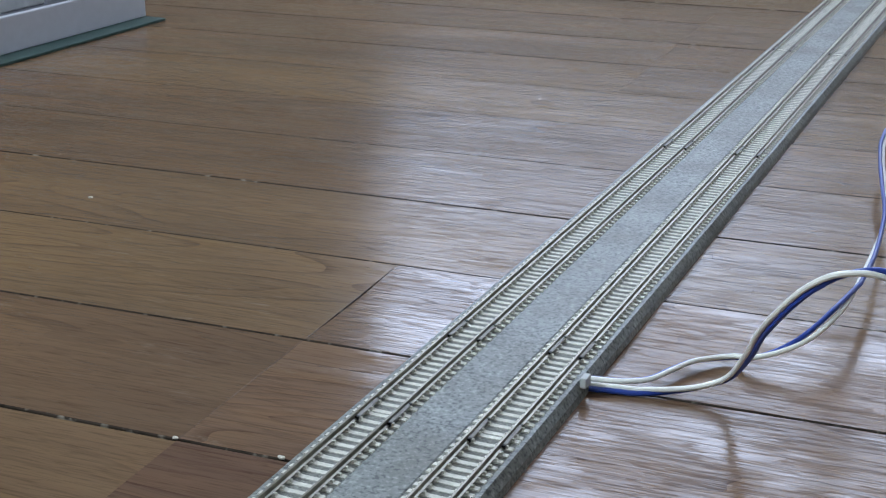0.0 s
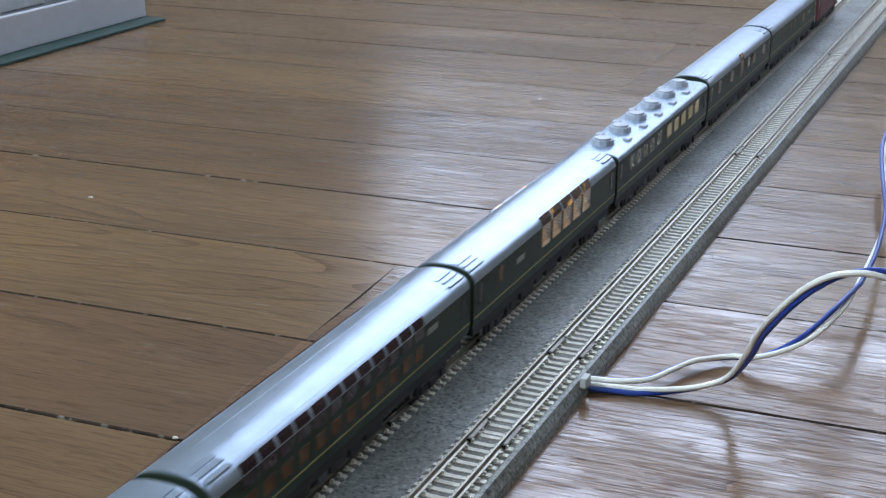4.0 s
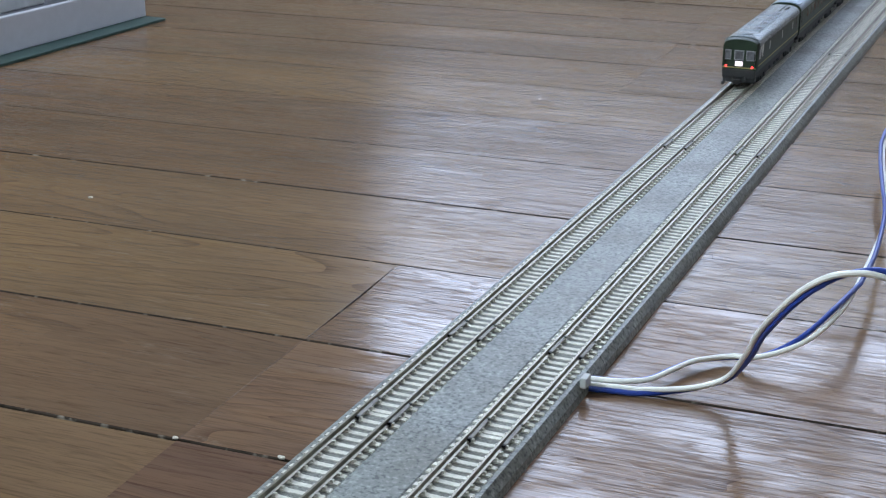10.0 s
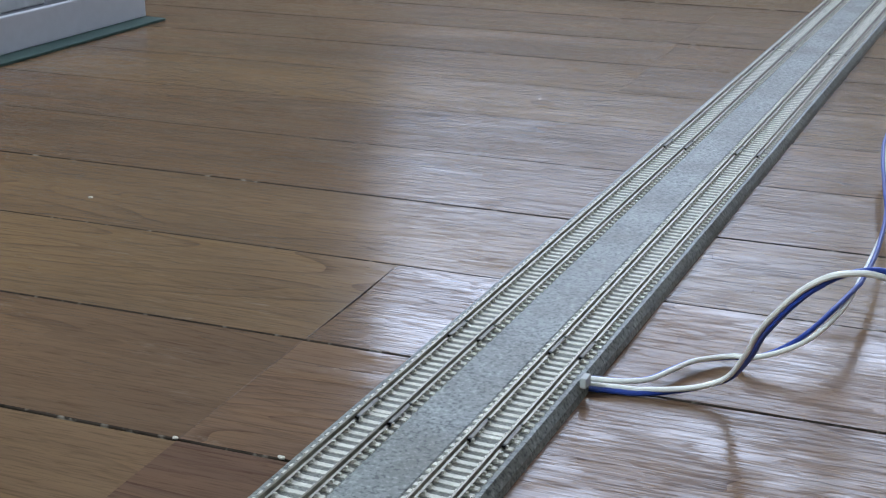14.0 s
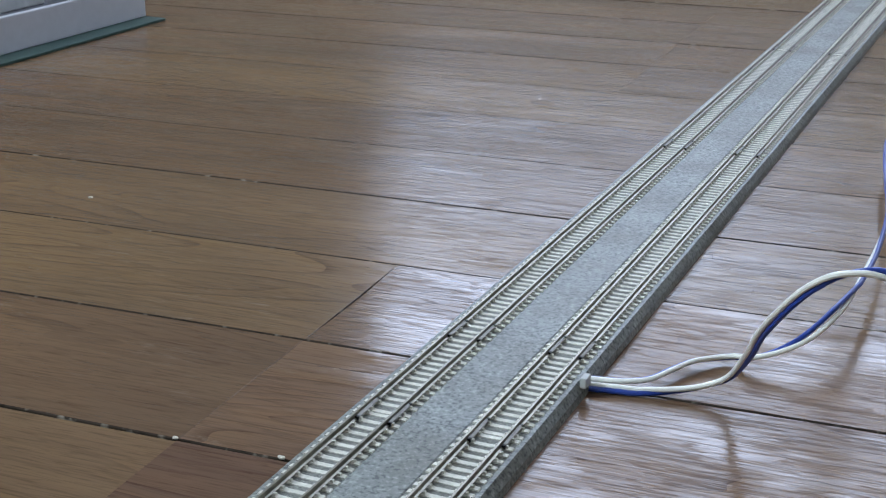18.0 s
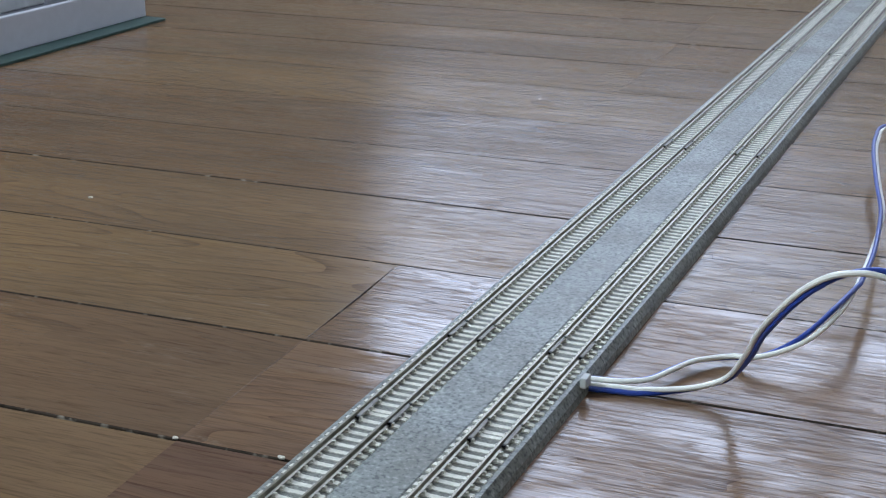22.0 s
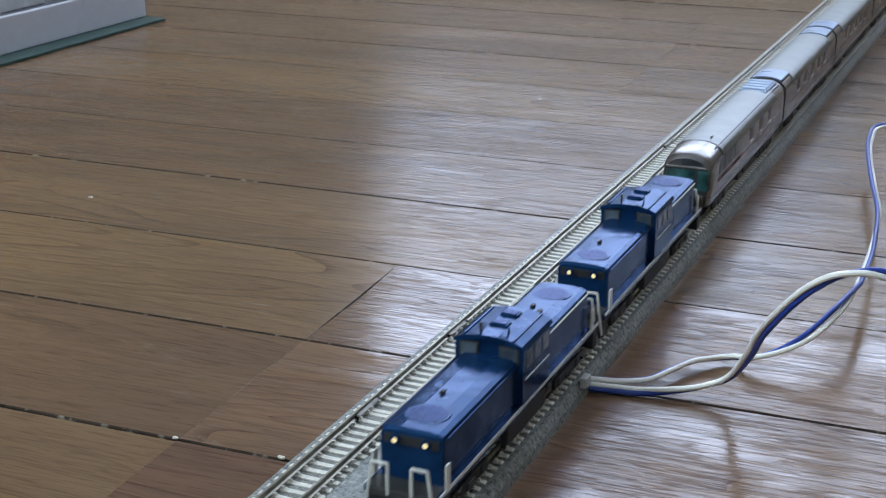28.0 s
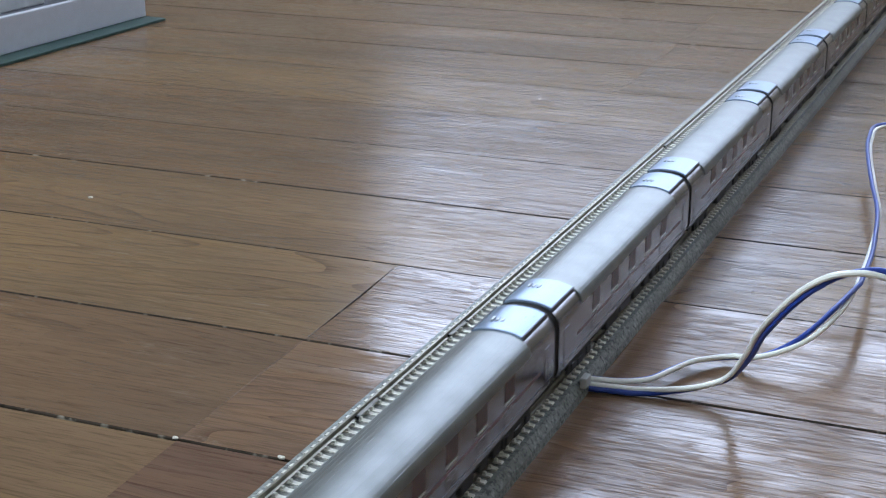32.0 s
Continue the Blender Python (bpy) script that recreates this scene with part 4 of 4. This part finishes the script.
def blue_loco():
    """Centre-cab diesel; hood front plate at +y end."""
    v = empty("model_diesel_locomotive", "glossy blue centre-cab diesel locomotive model, white handrails", "model locomotive", "silver train")
    hl = 59.0
    part("frame", box(B(), -9.4, 9.4, -hl, hl, 7.6, 9.6, 0.3), M_BLUE, v, "blue running board")
    for s in (-1, 1):
        part("white_edge", box(B(), s * 9.45 - 0.2, s * 9.45 + 0.2, -hl + 0.5, hl - 0.5, 8.9, 9.7), M_PALE, v, "white line on the frame edge")
        part("side_tank", box(B(), s * 8.0 - 1.0, s * 8.0 + 1.0, -14, 14, 2.0, 7.7, 0.4), M_UNDER, v)
    hood = [(-8.0, 9.5), (8.0, 9.5), (8.0, 20.6), (7.6, 21.6), (6.4, 22.2), (3, 22.5), (-3, 22.5), (-6.4, 22.2), (-7.6, 21.6), (-8.0, 20.6)]
    for name, a, c in (("front_hood", 5.2, 52.0), ("rear_hood", -52.0, -15.6)):
        front = a > 0
        rings = [[(x, y, z) for x, z in hood] for y in (a, c)]
        tip = [(x * 0.97, c + 0.9 if front else a - 0.9, z if z < 10 else z - 0.7) for x, z in hood]
        rings = rings + [tip] if front else [tip] + rings
        h = part(name, loft(B(), rings, smooth=False), M_BLUE, v, "blue engine hood")
        for s in (-1, 1):
            part("hood_rail", rod(B(), (s * 8.3, a + 1, 21.0), (s * 8.3, c - 1, 21.0), 0.24), M_PALE if not front else M_BLUE, h)
            n = 7 if front else 5
            for k in range(n):
                y = a + (c - a) * (k + 0.5) / n
                part("hood_door", box(B(), s * 7.9 - 0.12, s * 7.9 + 0.12, y - 2.6, y + 2.6, 11, 20.5, 0.08), M_BLUE, h)
        yf = 43.5 if front else -43.5
        part("fan_grille", cyl(B(), 0, yf, 22.3, 22.62, 5.0, 4.8, 28), M_FAN, h, "round dark fan grille")
        part("fan_ring", cyl(B(), 0, yf, 22.2, 22.55, 5.6, 5.4, 28), M_BLUE, h)
        part("horn", box(B(), 0.9, 2.0, yf - 12 * (1 if front else -1) - 1, yf - 12 * (1 if front else -1) + 1, 22.3, 23.2, 0.2), M_BLACK, h)
        if not front:
            part("horn", box(B(), -2.4, -1.2, -29, -26.5, 22.3, 23.3, 0.2), M_BLACK, h)
    # cab
    cab = [(-9.5, 9.5), (9.5, 9.5), (9.5, 24.6), (9.0, 25.8), (6.5, 27.0), (2.5, 27.6), (-2.5, 27.6), (-6.5, 27.0), (-9.0, 25.8), (-9.5, 24.6)]
    cb = part("cab", prism(B(), cab, -15.4, 5.0), M_BLUE, v, "blue driver's cab")
    part("cab_roof", prism(B(), [(9.9, 25.2), (9.3, 26.3), (6.6, 27.4), (2.5, 28.0), (-2.5, 28.0), (-6.6, 27.4), (-9.3, 26.3), (-9.9, 25.2), (-9.4, 25.2), (0, 27.0), (9.4, 25.2)], -16.2, 5.8), M_BLUE, v, "glossy blue cab roof")
    for s, y in ((1, 5.0), (-1, -15.4)):
        for x in (-5.6, 5.6):
            f = part("cab_window", box(B(), x - 2.9, x + 2.9, y - 0.3, y + 0.3, 20.9, 25.6, 0.3), M_BLACK, cb)
            part("pane", box(B(), x - 2.3, x + 2.3, y - 0.4, y + 0.4, 21.3, 25.2, 0.2), M_CABGLASS, f)
    for s in (-1, 1):
        for y in (-11.5, -5.5, 0.6):
            part("side_window", box(B(), s * 9.5 - 0.15, s * 9.5 + 0.15, y - 2.2, y + 2.2, 19.4, 24.0, 0.1), M_CABGLASS, cb)
        part("cab_rail", rod(B(), (s * 9.8, -14, 16.8), (s * 9.8, 4, 16.8), 0.2), M_PALE, cb)
        part("roof_rib", box(B(), s * 6.9 - 0.3, s * 6.9 + 0.3, -15.5, 5.2, 26.8, 27.7, 0.15), M_BLUE, v)
    part("exhaust", box(B(), -2.6, 2.6, -5, -1.0, 27.3, 28.7, 0.5), M_BLUE, v)
    part("exhaust_mouth", box(B(), -2.0, 2.0, -4.4, -1.6, 28.5, 28.85, 0.1), M_FAN, v)
    part("exhaust", box(B(), -2.6, 2.6, -12.5, -8.5, 27.3, 28.7, 0.5), M_BLUE, v)
    part("exhaust_mouth", box(B(), -2.0, 2.0, -12, -9, 28.5, 28.85, 0.1), M_FAN, v)
    part("whistle", rod(B(), (3.4, 2.5, 27), (3.4, 2.5, 30.0), 0.4), M_BLACK, v)
    part("radio_mast", rod(rod(B(), (-4.0, 1.5, 26.8), (-4.0, 1.5, 29.6), 0.3), (-4, 1.5, 29.4), (-1.5, 1.5, 29.4), 0.3), M_BLUE, v)
    for s in (-1, 1):
        yh = 52.9 * s
        part("lamp_band", box(B(), -7.0, 7.0, yh - 0.2, yh + 0.2, 18.3, 20.7, 0.1), M_BLACK, v)
        for x in (-3.9, 3.9):
            rim = part("headlight_rim", cyl(B(), 0, 0, -0.3, 0.9, 1.25), M_BLUE, v)
            rim.matrix_basis = Matrix.Translation((x * K, yh * K, 19.5 * K)) @ Matrix.Rotation(-s * math.pi / 2, 4, "X")
            part("lens", cyl(B(), 0, 0, 0.7, 1.1, 0.72, 0.55), M_LAMP if s > 0 else M_PALE, rim, "warm glowing lens" if s > 0 else "")
        # deck, steps and white handrails
        part("end_deck", box(B(), -8.8, 8.8, min(s * 53, s * 59.5), max(s * 53, s * 59.5), 7.2, 9.7, 0.3), M_UNDER, v)
        for x in (-1, 1):
            r = B()
            ye, yi = s * 59.4, s * 54.2
            rod(r, (x * 3.0, ye, 8.5), (x * 3.0, ye, 16.2), 0.42)
            rod(r, (x * 3.0, ye, 16.2), (x * 7.0, ye, 16.2), 0.42)
            rod(r, (x * 7.0, ye, 16.2), (x * 8.9, ye, 3.0), 0.42)
            part("end_handrail", r, M_PALE, v, "white painted handrail")
            r = B()
            box(r, x * 9.3 - 0.3, x * 9.3 + 0.3, min(yi, yi - s * 2.2), max(yi, yi - s * 2.2), 8.5, 15.8, 0.2)
            part("grab_panel", r, M_PALE, v, "white grab rail")
            part("steps", box(B(), x * 8.2 - 1.0, x * 8.2 + 1.0, min(s * 55, s * 59), max(s * 55, s * 59), 2.0, 7.4, 0.3), M_UNDER, v)
        part("snow_plough", box(B(), -8.0, 8.0, min(s * 57.2, s * 60.4), max(s * 57.2, s * 60.4), 1.2, 6.6, 0.6), M_UNDER, v)
        for x in (-4.5, 0.0, 4.5):
            part("air_hose", tube(B(), [(x, s * 60.2, 7.0), (x + 0.8, s * 61.4, 5.2), (x + 0.6, s * 60.8, 3.2)], 0.5, 8), M_UNDER, v)
        coupler(v, s * 59.5, s)
        bogie(v, s * 36, 15)
    bogie(v, 0, 10)
    return v


# plan taper and droop of the rounded nose: distance, width factor, drop of the roof
NOSE = ((-HL, 1, 0), (HL - 14, 1, 0), (HL - 9, 0.996, -0.15), (HL - 5, 0.985, -0.5), (HL - 2.4, 0.96, -1.1), (HL - 0.8, 0.925, -1.8), (HL, 0.87, -2.6))


def nose_band(x0, x1, z0, z1, wrap, out=0.16):
    """Glazing bent round the nose from x0 to x1 on the flat front, with wrap corner steps."""
    pts = [(-x0, HL + out), (-x1, HL + out)]
    if wrap:
        pts += [(-HW * k - out, y) for y, k, dz in NOSE[::-1][:wrap]]
    ring = pts + [(x * 0.94, y - 0.7) for x, y in pts[::-1]]
    return loft(B(), [[(x, y, z) for x, y in ring] for z in (z0, z1)], smooth=False)


def silver_coach(first=False, seed=0):
    v = empty("model_coach", "silver observation coach model with a wide end window" if first else "brushed silver sleeping coach model with bright roof ends", "model coach", "silver train")
    prof = arch_profile(HW, 6.2, 20.5, 27.0, inset=0.7, p=2.3)
    if first:
        rings = []
        for y, k, dz in NOSE:
            rings.append([(x * k, y, z + (dz if z > 18 else 0)) for x, z in prof])
        part("body", loft(B(), rings), M_STEEL, v, "silver painted body")
    else:
        part("body", prism(B(), prof, -HL, HL, True), M_STEEL, v, "silver painted body")
    # ribbed middle roof
    rp = roof_profile(HW, 21.5, 27.0, p=2.3)
    rb = B()
    y0, y1 = -HL + 19, (HL - 19 if first else HL - 19)
    prism(rb, [(x * 1.012, z + 0.12) for x, z in rp] + [(x * 0.97, z - 0.5) for x, z in rp[::-1]], y0, y1, True)
    part("roof", rb, M_STEELROOF, v, "dull silver ribbed roof")
    for i in range(15):
        a = math.pi * (0.16 + 0.68 * i / 14)
        c, s = math.cos(a), math.sin(a)
        x = HW * 1.012 * math.copysign(abs(c) ** (2 / 2.3), c)
        z = 21.62 + 5.5 * s ** (2 / 2.3)
        part("roof_rib", rod(B(), (x, y0, z - 0.08), (x, y1, z - 0.08), 0.11, 6), M_STEELROOF, v)
    for s in () if first else (-1, 1):
        pr = B()
        a0, a1 = sorted((s * (HL - 0.5), s * (HL - 18.5)))
        up = [(x * 1.02, z + 0.55) for x, z in rp if z > 25.2]
        prism(pr, up + [(x * 0.98, z - 0.6) for x, z in up[::-1]], a0, a1, True)
        pn = part("roof_end_panel", pr, M_PANEL, v, "smooth bright silver roof cover")
        part("panel_edge", box(B(), 6.75, 7.35, a0, a1, 25.0, 26.45, 0.12), M_INNER, pn)
        part("panel_edge", box(B(), -7.35, -6.75, a0, a1, 25.0, 26.45, 0.12), M_INNER, pn)
        for k in range(3):
            part("vent_slot", box(B(), 0.5 + k * 1.4, 1.3 + k * 1.4, s * (HL - 12) - 1.2, s * (HL - 12) + 1.2, 27.3, 27.75, 0.1), M_ROOFGREY, pn)
    for s in (-1, 1):
        if not (first and s > 0):
            end_details(v, HL, s, M_STEEL, False)
            # black bellows round the coach end
            part("bellows", prism(B(), [(x * 0.94, z * 0.985) for x, z in prof], min(s * HL, s * (HL + 1.7)), max(s * HL, s * (HL + 1.7))), M_BLACK, v, "black rubber bellows")
            panes(v, "silver_door", 3.6, 11.5, M_STEEL, [s * (HL - 6)], 13.5, HW, "door")
        bogie(v, s * 46)
        part("colour_stripe", box(B(), s * HW - 0.06, s * HW + 0.1, -HL + 11, HL - 16, 13.1, 14.2), M_STRIPE, v, "dull red stripe")
        part("skirt_line", box(B(), s * (HW - 0.05) - 0.06, s * (HW - 0.05) + 0.08, -HL + 1, HL - 1, 8.9, 9.2), M_STEELROOF, v)
    underfloor(v, HL, seed + 31, 5)
    ys = [-36, -17.7, 0.6, 18.9, 37.2] if not first else [-38, -20, -2]
    panes(v, "silver_up", 6.6, 5.4, M_BLIND, ys, 18.8, HW)
    # pale strips: the sills, with their highlight put into the colour
    panes(v, "silver_sill", 6.4, 0.6, M_PALE, ys, 15.3, HW, "window_sill")
    panes(v, "silver_low", 6.6, 3.6, M_BLIND2, ys, 11.6, HW, "lower_window")
    if first:
        panes(v, "lounge_pane", 7.6, 6.4, M_LOUNGE, [25, 34, 43, 52], 18.7, HW, "lounge_window")
        # end glazing
        gl = paint("teal_end_glass", (0.03, 0.10, 0.10), 0.10, coat=0.6, vary=0.8, scale=140)
        part("window_surround", nose_band(-8.2, 8.2, 11.4, 20.6, 0, 0.1), M_BLACK, v, "black window surround")
        part("end_window", nose_band(-7.7, 3.2, 13.2, 20.1, 0, 0.25), gl, v, "wide dark teal end window")
        part("corner_window", nose_band(4.4, 8.3, 12.4, 20.1, 4), gl, v, "teal window wrapped round the corner")
        part("lower_trim", box(B(), -3.0, 6.8, HL - 0.1, HL + 0.3, 11.7, 12.9, 0.1), M_INNER, v)
        part("nose_panel", box(B(), -7.4, 7.4, HL - 0.9, HL + 0.9, 5.0, 10.9, 0.9), M_STEEL, v, "bulging silver nose panel")
        part("brow", box(B(), -7.9, 7.9, HL - 1.4, HL + 0.4, 20.4, 21.5, 0.4), M_STEEL, v)
        for x in (-7.2, 7.2):
            part("roof_gutter", box(B(), x - 0.25, x + 0.25, -HL + 4, HL - 15, 25.0, 25.75, 0.1), M_INNER, v, "dark roof edge channel")
        part("roof_fin", box(B(), -3.6, -3.0, HL - 26, HL - 23.6, 26.4, 27.8, 0.15), M_STEELROOF, v)
        for s in (-1, 1):
            part("bright_line", box(B(), s * HW - 0.06, s * HW + 0.1, HL - 52, HL - 12, 14.7, 15.1), M_PALE, v, "thin bright line under the windows")
            part("dark_stripe", box(B(), s * HW - 0.06, s * HW + 0.12, HL - 56, HL - 12, 12.7, 14.5), M_DARKSTRIPE, v, "dark red stripe")
        plate = part("roof_end_cover", box(B(), -6.2, 6.2, -HL + 3, -HL + 26, 25.2, 27.15, 0.7), M_PANEL, v, "pale roof cover with raised ridges")
        for k in range(4):
            part("cover_ridge", box(B(), -5.6, 5.6, -HL + 4 + k * 5.4, -HL + 8 + k * 5.4, 26.6, 27.8, 0.55), M_PANEL, plate)
        coupler(v, HL, 1)
    return v


# green train, front to back, distance of each middle behind the loco's nose
GREEN = [(red_loco(), 43.0)]
car_kinds = ["sleeper", "suite", "diner", "salon", "duet", "duet", "duet", "plain", "plain"]
made = {}
for i, kind in enumerate(car_kinds):
    if kind in made:
        c = copy_thing(made[kind], Matrix.Identity(4))
    else:
        c = made[kind] = green_coach(i + 1, kind)
    GREEN.append((c, 90 + 142.4 * i + 71.2))
GREEN.append((power_car(), 90 + 142.4 * 9 + 61.2))

loco = blue_loco()
SILVER = [(loco, 53.0), (copy_thing(loco, Matrix.Identity(4)), 177.0), (silver_coach(True), 245 + 73.0)]
sc = silver_coach(False, 1)
SILVER.append((sc, 245 + 73.0 + 143.4))
for i in range(2, 10):
    SILVER.append((copy_thing(sc, Matrix.Identity(4)), 245 + 73.0 + 143.4 * i))

# ---- floor strips, last ----
SKEW = math.atan(0.036)


def floor_strips():
    fl = empty("floor", "dark-stained glossy oak strip flooring, scuffed", "floor", kind="structure")
    fl.rotation_euler = (0, 0, SKEW)
    W, LB = 75.8, 1818.0
    base = part("subfloor", box(B(), -2000, 1900, -2400, 1900, -16, -1.6), M_JOINT, fl)

    def strip(length, wood, cup):
        """One board, its long edges raised a little, with worn bevels all round."""
        e, g, bev, n = 0.01, 0.44, 0.36, 10
        across = [(g, -1.6), (g, -bev)] + [(g + bev + (W - 2 * g - 2 * bev) * k / n, cup * ((2 * k / n - 1) ** 2 - 1)) for k in range(n + 1)] + [(W - g, -bev), (W - g, -1.6)]
        vs, fs, kinds = [], [], []
        for x, drop in ((e, 0.15), (e + 0.16, 0.0), (length - e - 0.16, 0.0), (length - e, 0.15)):
            vs += [(x * K, y * K, min(z, z - drop if z > -1 else z) * K) for y, z in across]
        m = len(across)
        for r in range(3):
            for c in range(m - 1):
                fs.append((r * m + c, (r + 1) * m + c, (r + 1) * m + c + 1, r * m + c + 1))
                kinds.append(0 if 2 <= c < m - 3 else 1)
        fs += [tuple(range(m)), tuple(range(4 * m - 1, 3 * m - 1, -1))]
        kinds += [1, 1]
        me = bpy.data.meshes.new("strip")
        me.from_pydata(vs, [], [f[::-1] for f in fs])
        me.materials.append(wood)
        me.materials.append(M_EDGE)
        for f, k in zip(me.polygons, kinds):
            f.material_index = k
            f.use_smooth = k == 0
        me.set_sharp_from_angle(angle=radians(20))
        return me

    made_strips = {}
    v0, u0 = -26.8, -65.6
    rest_v, rest_f = [], []
    tilt = random.Random(4)
    for row in range(-29, 23):
        v = v0 + W * row
        bd = (row - 2) // 4
        u = u0 - 2 * LB + (0.0 if bd % 2 else 909.0)
        mid = v + W / 2
        lo, hi = ROOM[0] * 1000 + 0.036 * mid - 40, ROOM[1] * 1000 + 0.036 * mid + 40
        while u < hi:
            a, b = max(u, lo), min(u + LB, hi)
            if b - a > 20:
                fresh = bd == -1 and abs(u - u0) < 1
                gloss = row == 1 and fresh
                for c, d, wood, cup in ((a, -4.0, M_WOODGLOSS, 0.7), (-4.0, b, M_WOODNEW, 0.5)) if gloss else ((a, b, M_WOODNEW if fresh else M_WOOD, (0.06, 0.14, 0.22)[row % 3]),):
                    key = (round(d - c), wood.name, cup)
                    if key not in made_strips:
                        made_strips[key] = strip(d - c, wood, cup)
                    me = made_strips[key]
                    if -900 < v < 1500:
                        share("floor_strip", me, fl, c, v, 0).rotation_euler = (radians(0.2 if row == 1 else tilt.uniform(-0.2, 0.2)), 0, 0)
                    else:
                        o = len(rest_v)
                        rest_v += [(p.co.x + c * K, p.co.y + v * K, p.co.z) for p in me.vertices]
                        rest_f += [tuple(k + o for k in p.vertices) for p in me.polygons]
            u += LB
    me = bpy.data.meshes.new("far_strips")
    me.from_pydata(rest_v, [], rest_f)
    me.materials.append(M_WOOD)
    ob = new("far_strips", me)
    ob.parent = fl
    tagged(ob, kind="stuff")


floor_strips()


def on_track(offset, s):
    """Place and heading, in millimetres and radians from +y, s millimetres along a track."""
    if s <= CURVE_Y:
        return offset, s, 0.0
    r = CURVE_R - offset
    a = (s - CURVE_Y) / r
    if a < math.pi:
        return CURVE_R - r * math.cos(a), CURVE_Y + r * math.sin(a), -a
    return CURVE_R + r, CURVE_Y - (s - CURVE_Y - math.pi * r), -math.pi


def between(table, t):
    """Smooth value of a table of (seconds, value) at t."""
    for i in range(len(table) - 1):
        (t0, a), (t1, b) = table[i], table[i + 1]
        if t <= t1:
            pa, pb = table[max(i - 1, 0)], table[min(i + 2, len(table) - 1)]
            h = t1 - t0
            m0 = (b - pa[1]) / (t1 - pa[0]) if a != b else 0.0
            m1 = (pb[1] - a) / (pb[0] - t0) if a != b else 0.0
            u = (t - t0) / h
            return (2 * u ** 3 - 3 * u * u + 1) * a + (u ** 3 - 2 * u * u + u) * h * m0 + (3 * u * u - 2 * u ** 3) * b + (u ** 3 - u * u) * h * m1
    return table[-1][1]


def motions():
    green = [(0, -144), (0.3, -82), (0.5, -40), (1, 64), (1.5, 168), (2, 272), (2.5, 380), (3, 489), (3.5, 594), (4.5, 805), (5.5, 1016), (6, 1118), (6.5, 1217), (7, 1315),
             (7.5, 1411), (8, 1510), (8.5, 1610), (9, 1711), (9.5, 1815), (10, 1925), (10.5, 2031), (11, 2142), (12, 2360), (13, 2560), (14, 2700), (15, 2765), (16, 2775), (32, 2775)]
    times = [0.25 * i for i in range(65)] + [32]
    for ob, back in GREEN:
        rows = []
        for t in times:
            x, y, a = on_track(-16.5, between(green, t) - back)
            rows.append((t, pose(x * K, y * K, RAIL_TOP * K, 0, 0, math.degrees(a))))
        walk(ob, rows)
    silver = [(0, 1080), (20.0, 1080), (21, 1080), (22, 1040), (23, 880), (24, 700), (24.5, 609), (25, 516), (25.5, 424), (26.5, 234), (27.5, 44), (28, -53), (28.5, -151), (29, -247), (29.5, -341), (30, -437),
              (30.5, -529), (31, -619), (31.5, -709), (32, -799)]
    times = [0] + [20 + 0.25 * i for i in range(49)]
    for ob, back in SILVER:
        rows = []
        for t in times:
            x, y, a = on_track(16.5, between(silver, t) + back)
            rows.append((t, pose(x * K, y * K, RAIL_TOP * K, 0, 0, 180 + math.degrees(a))))
        walk(ob, rows)
    sway = [(0, -0.6), (1, -0.7), (3, -0.65), (6, -1.3), (8, -0.6), (10, -0.65), (12, -0.65), (14, -1.0), (16, -1.6), (17, -1.9), (18, -1.3), (19, -2.2), (20, -2.2), (21, -0.5),
            (22, 0.3), (23.5, 0.8), (25, 1.0), (32, 1.1)]
    walk(WIRE_RUN, [(t, pose(90.5 * K, 128.8 * K, 13.6 * K, 0, 0, a)) for t, a in sway])


motions()
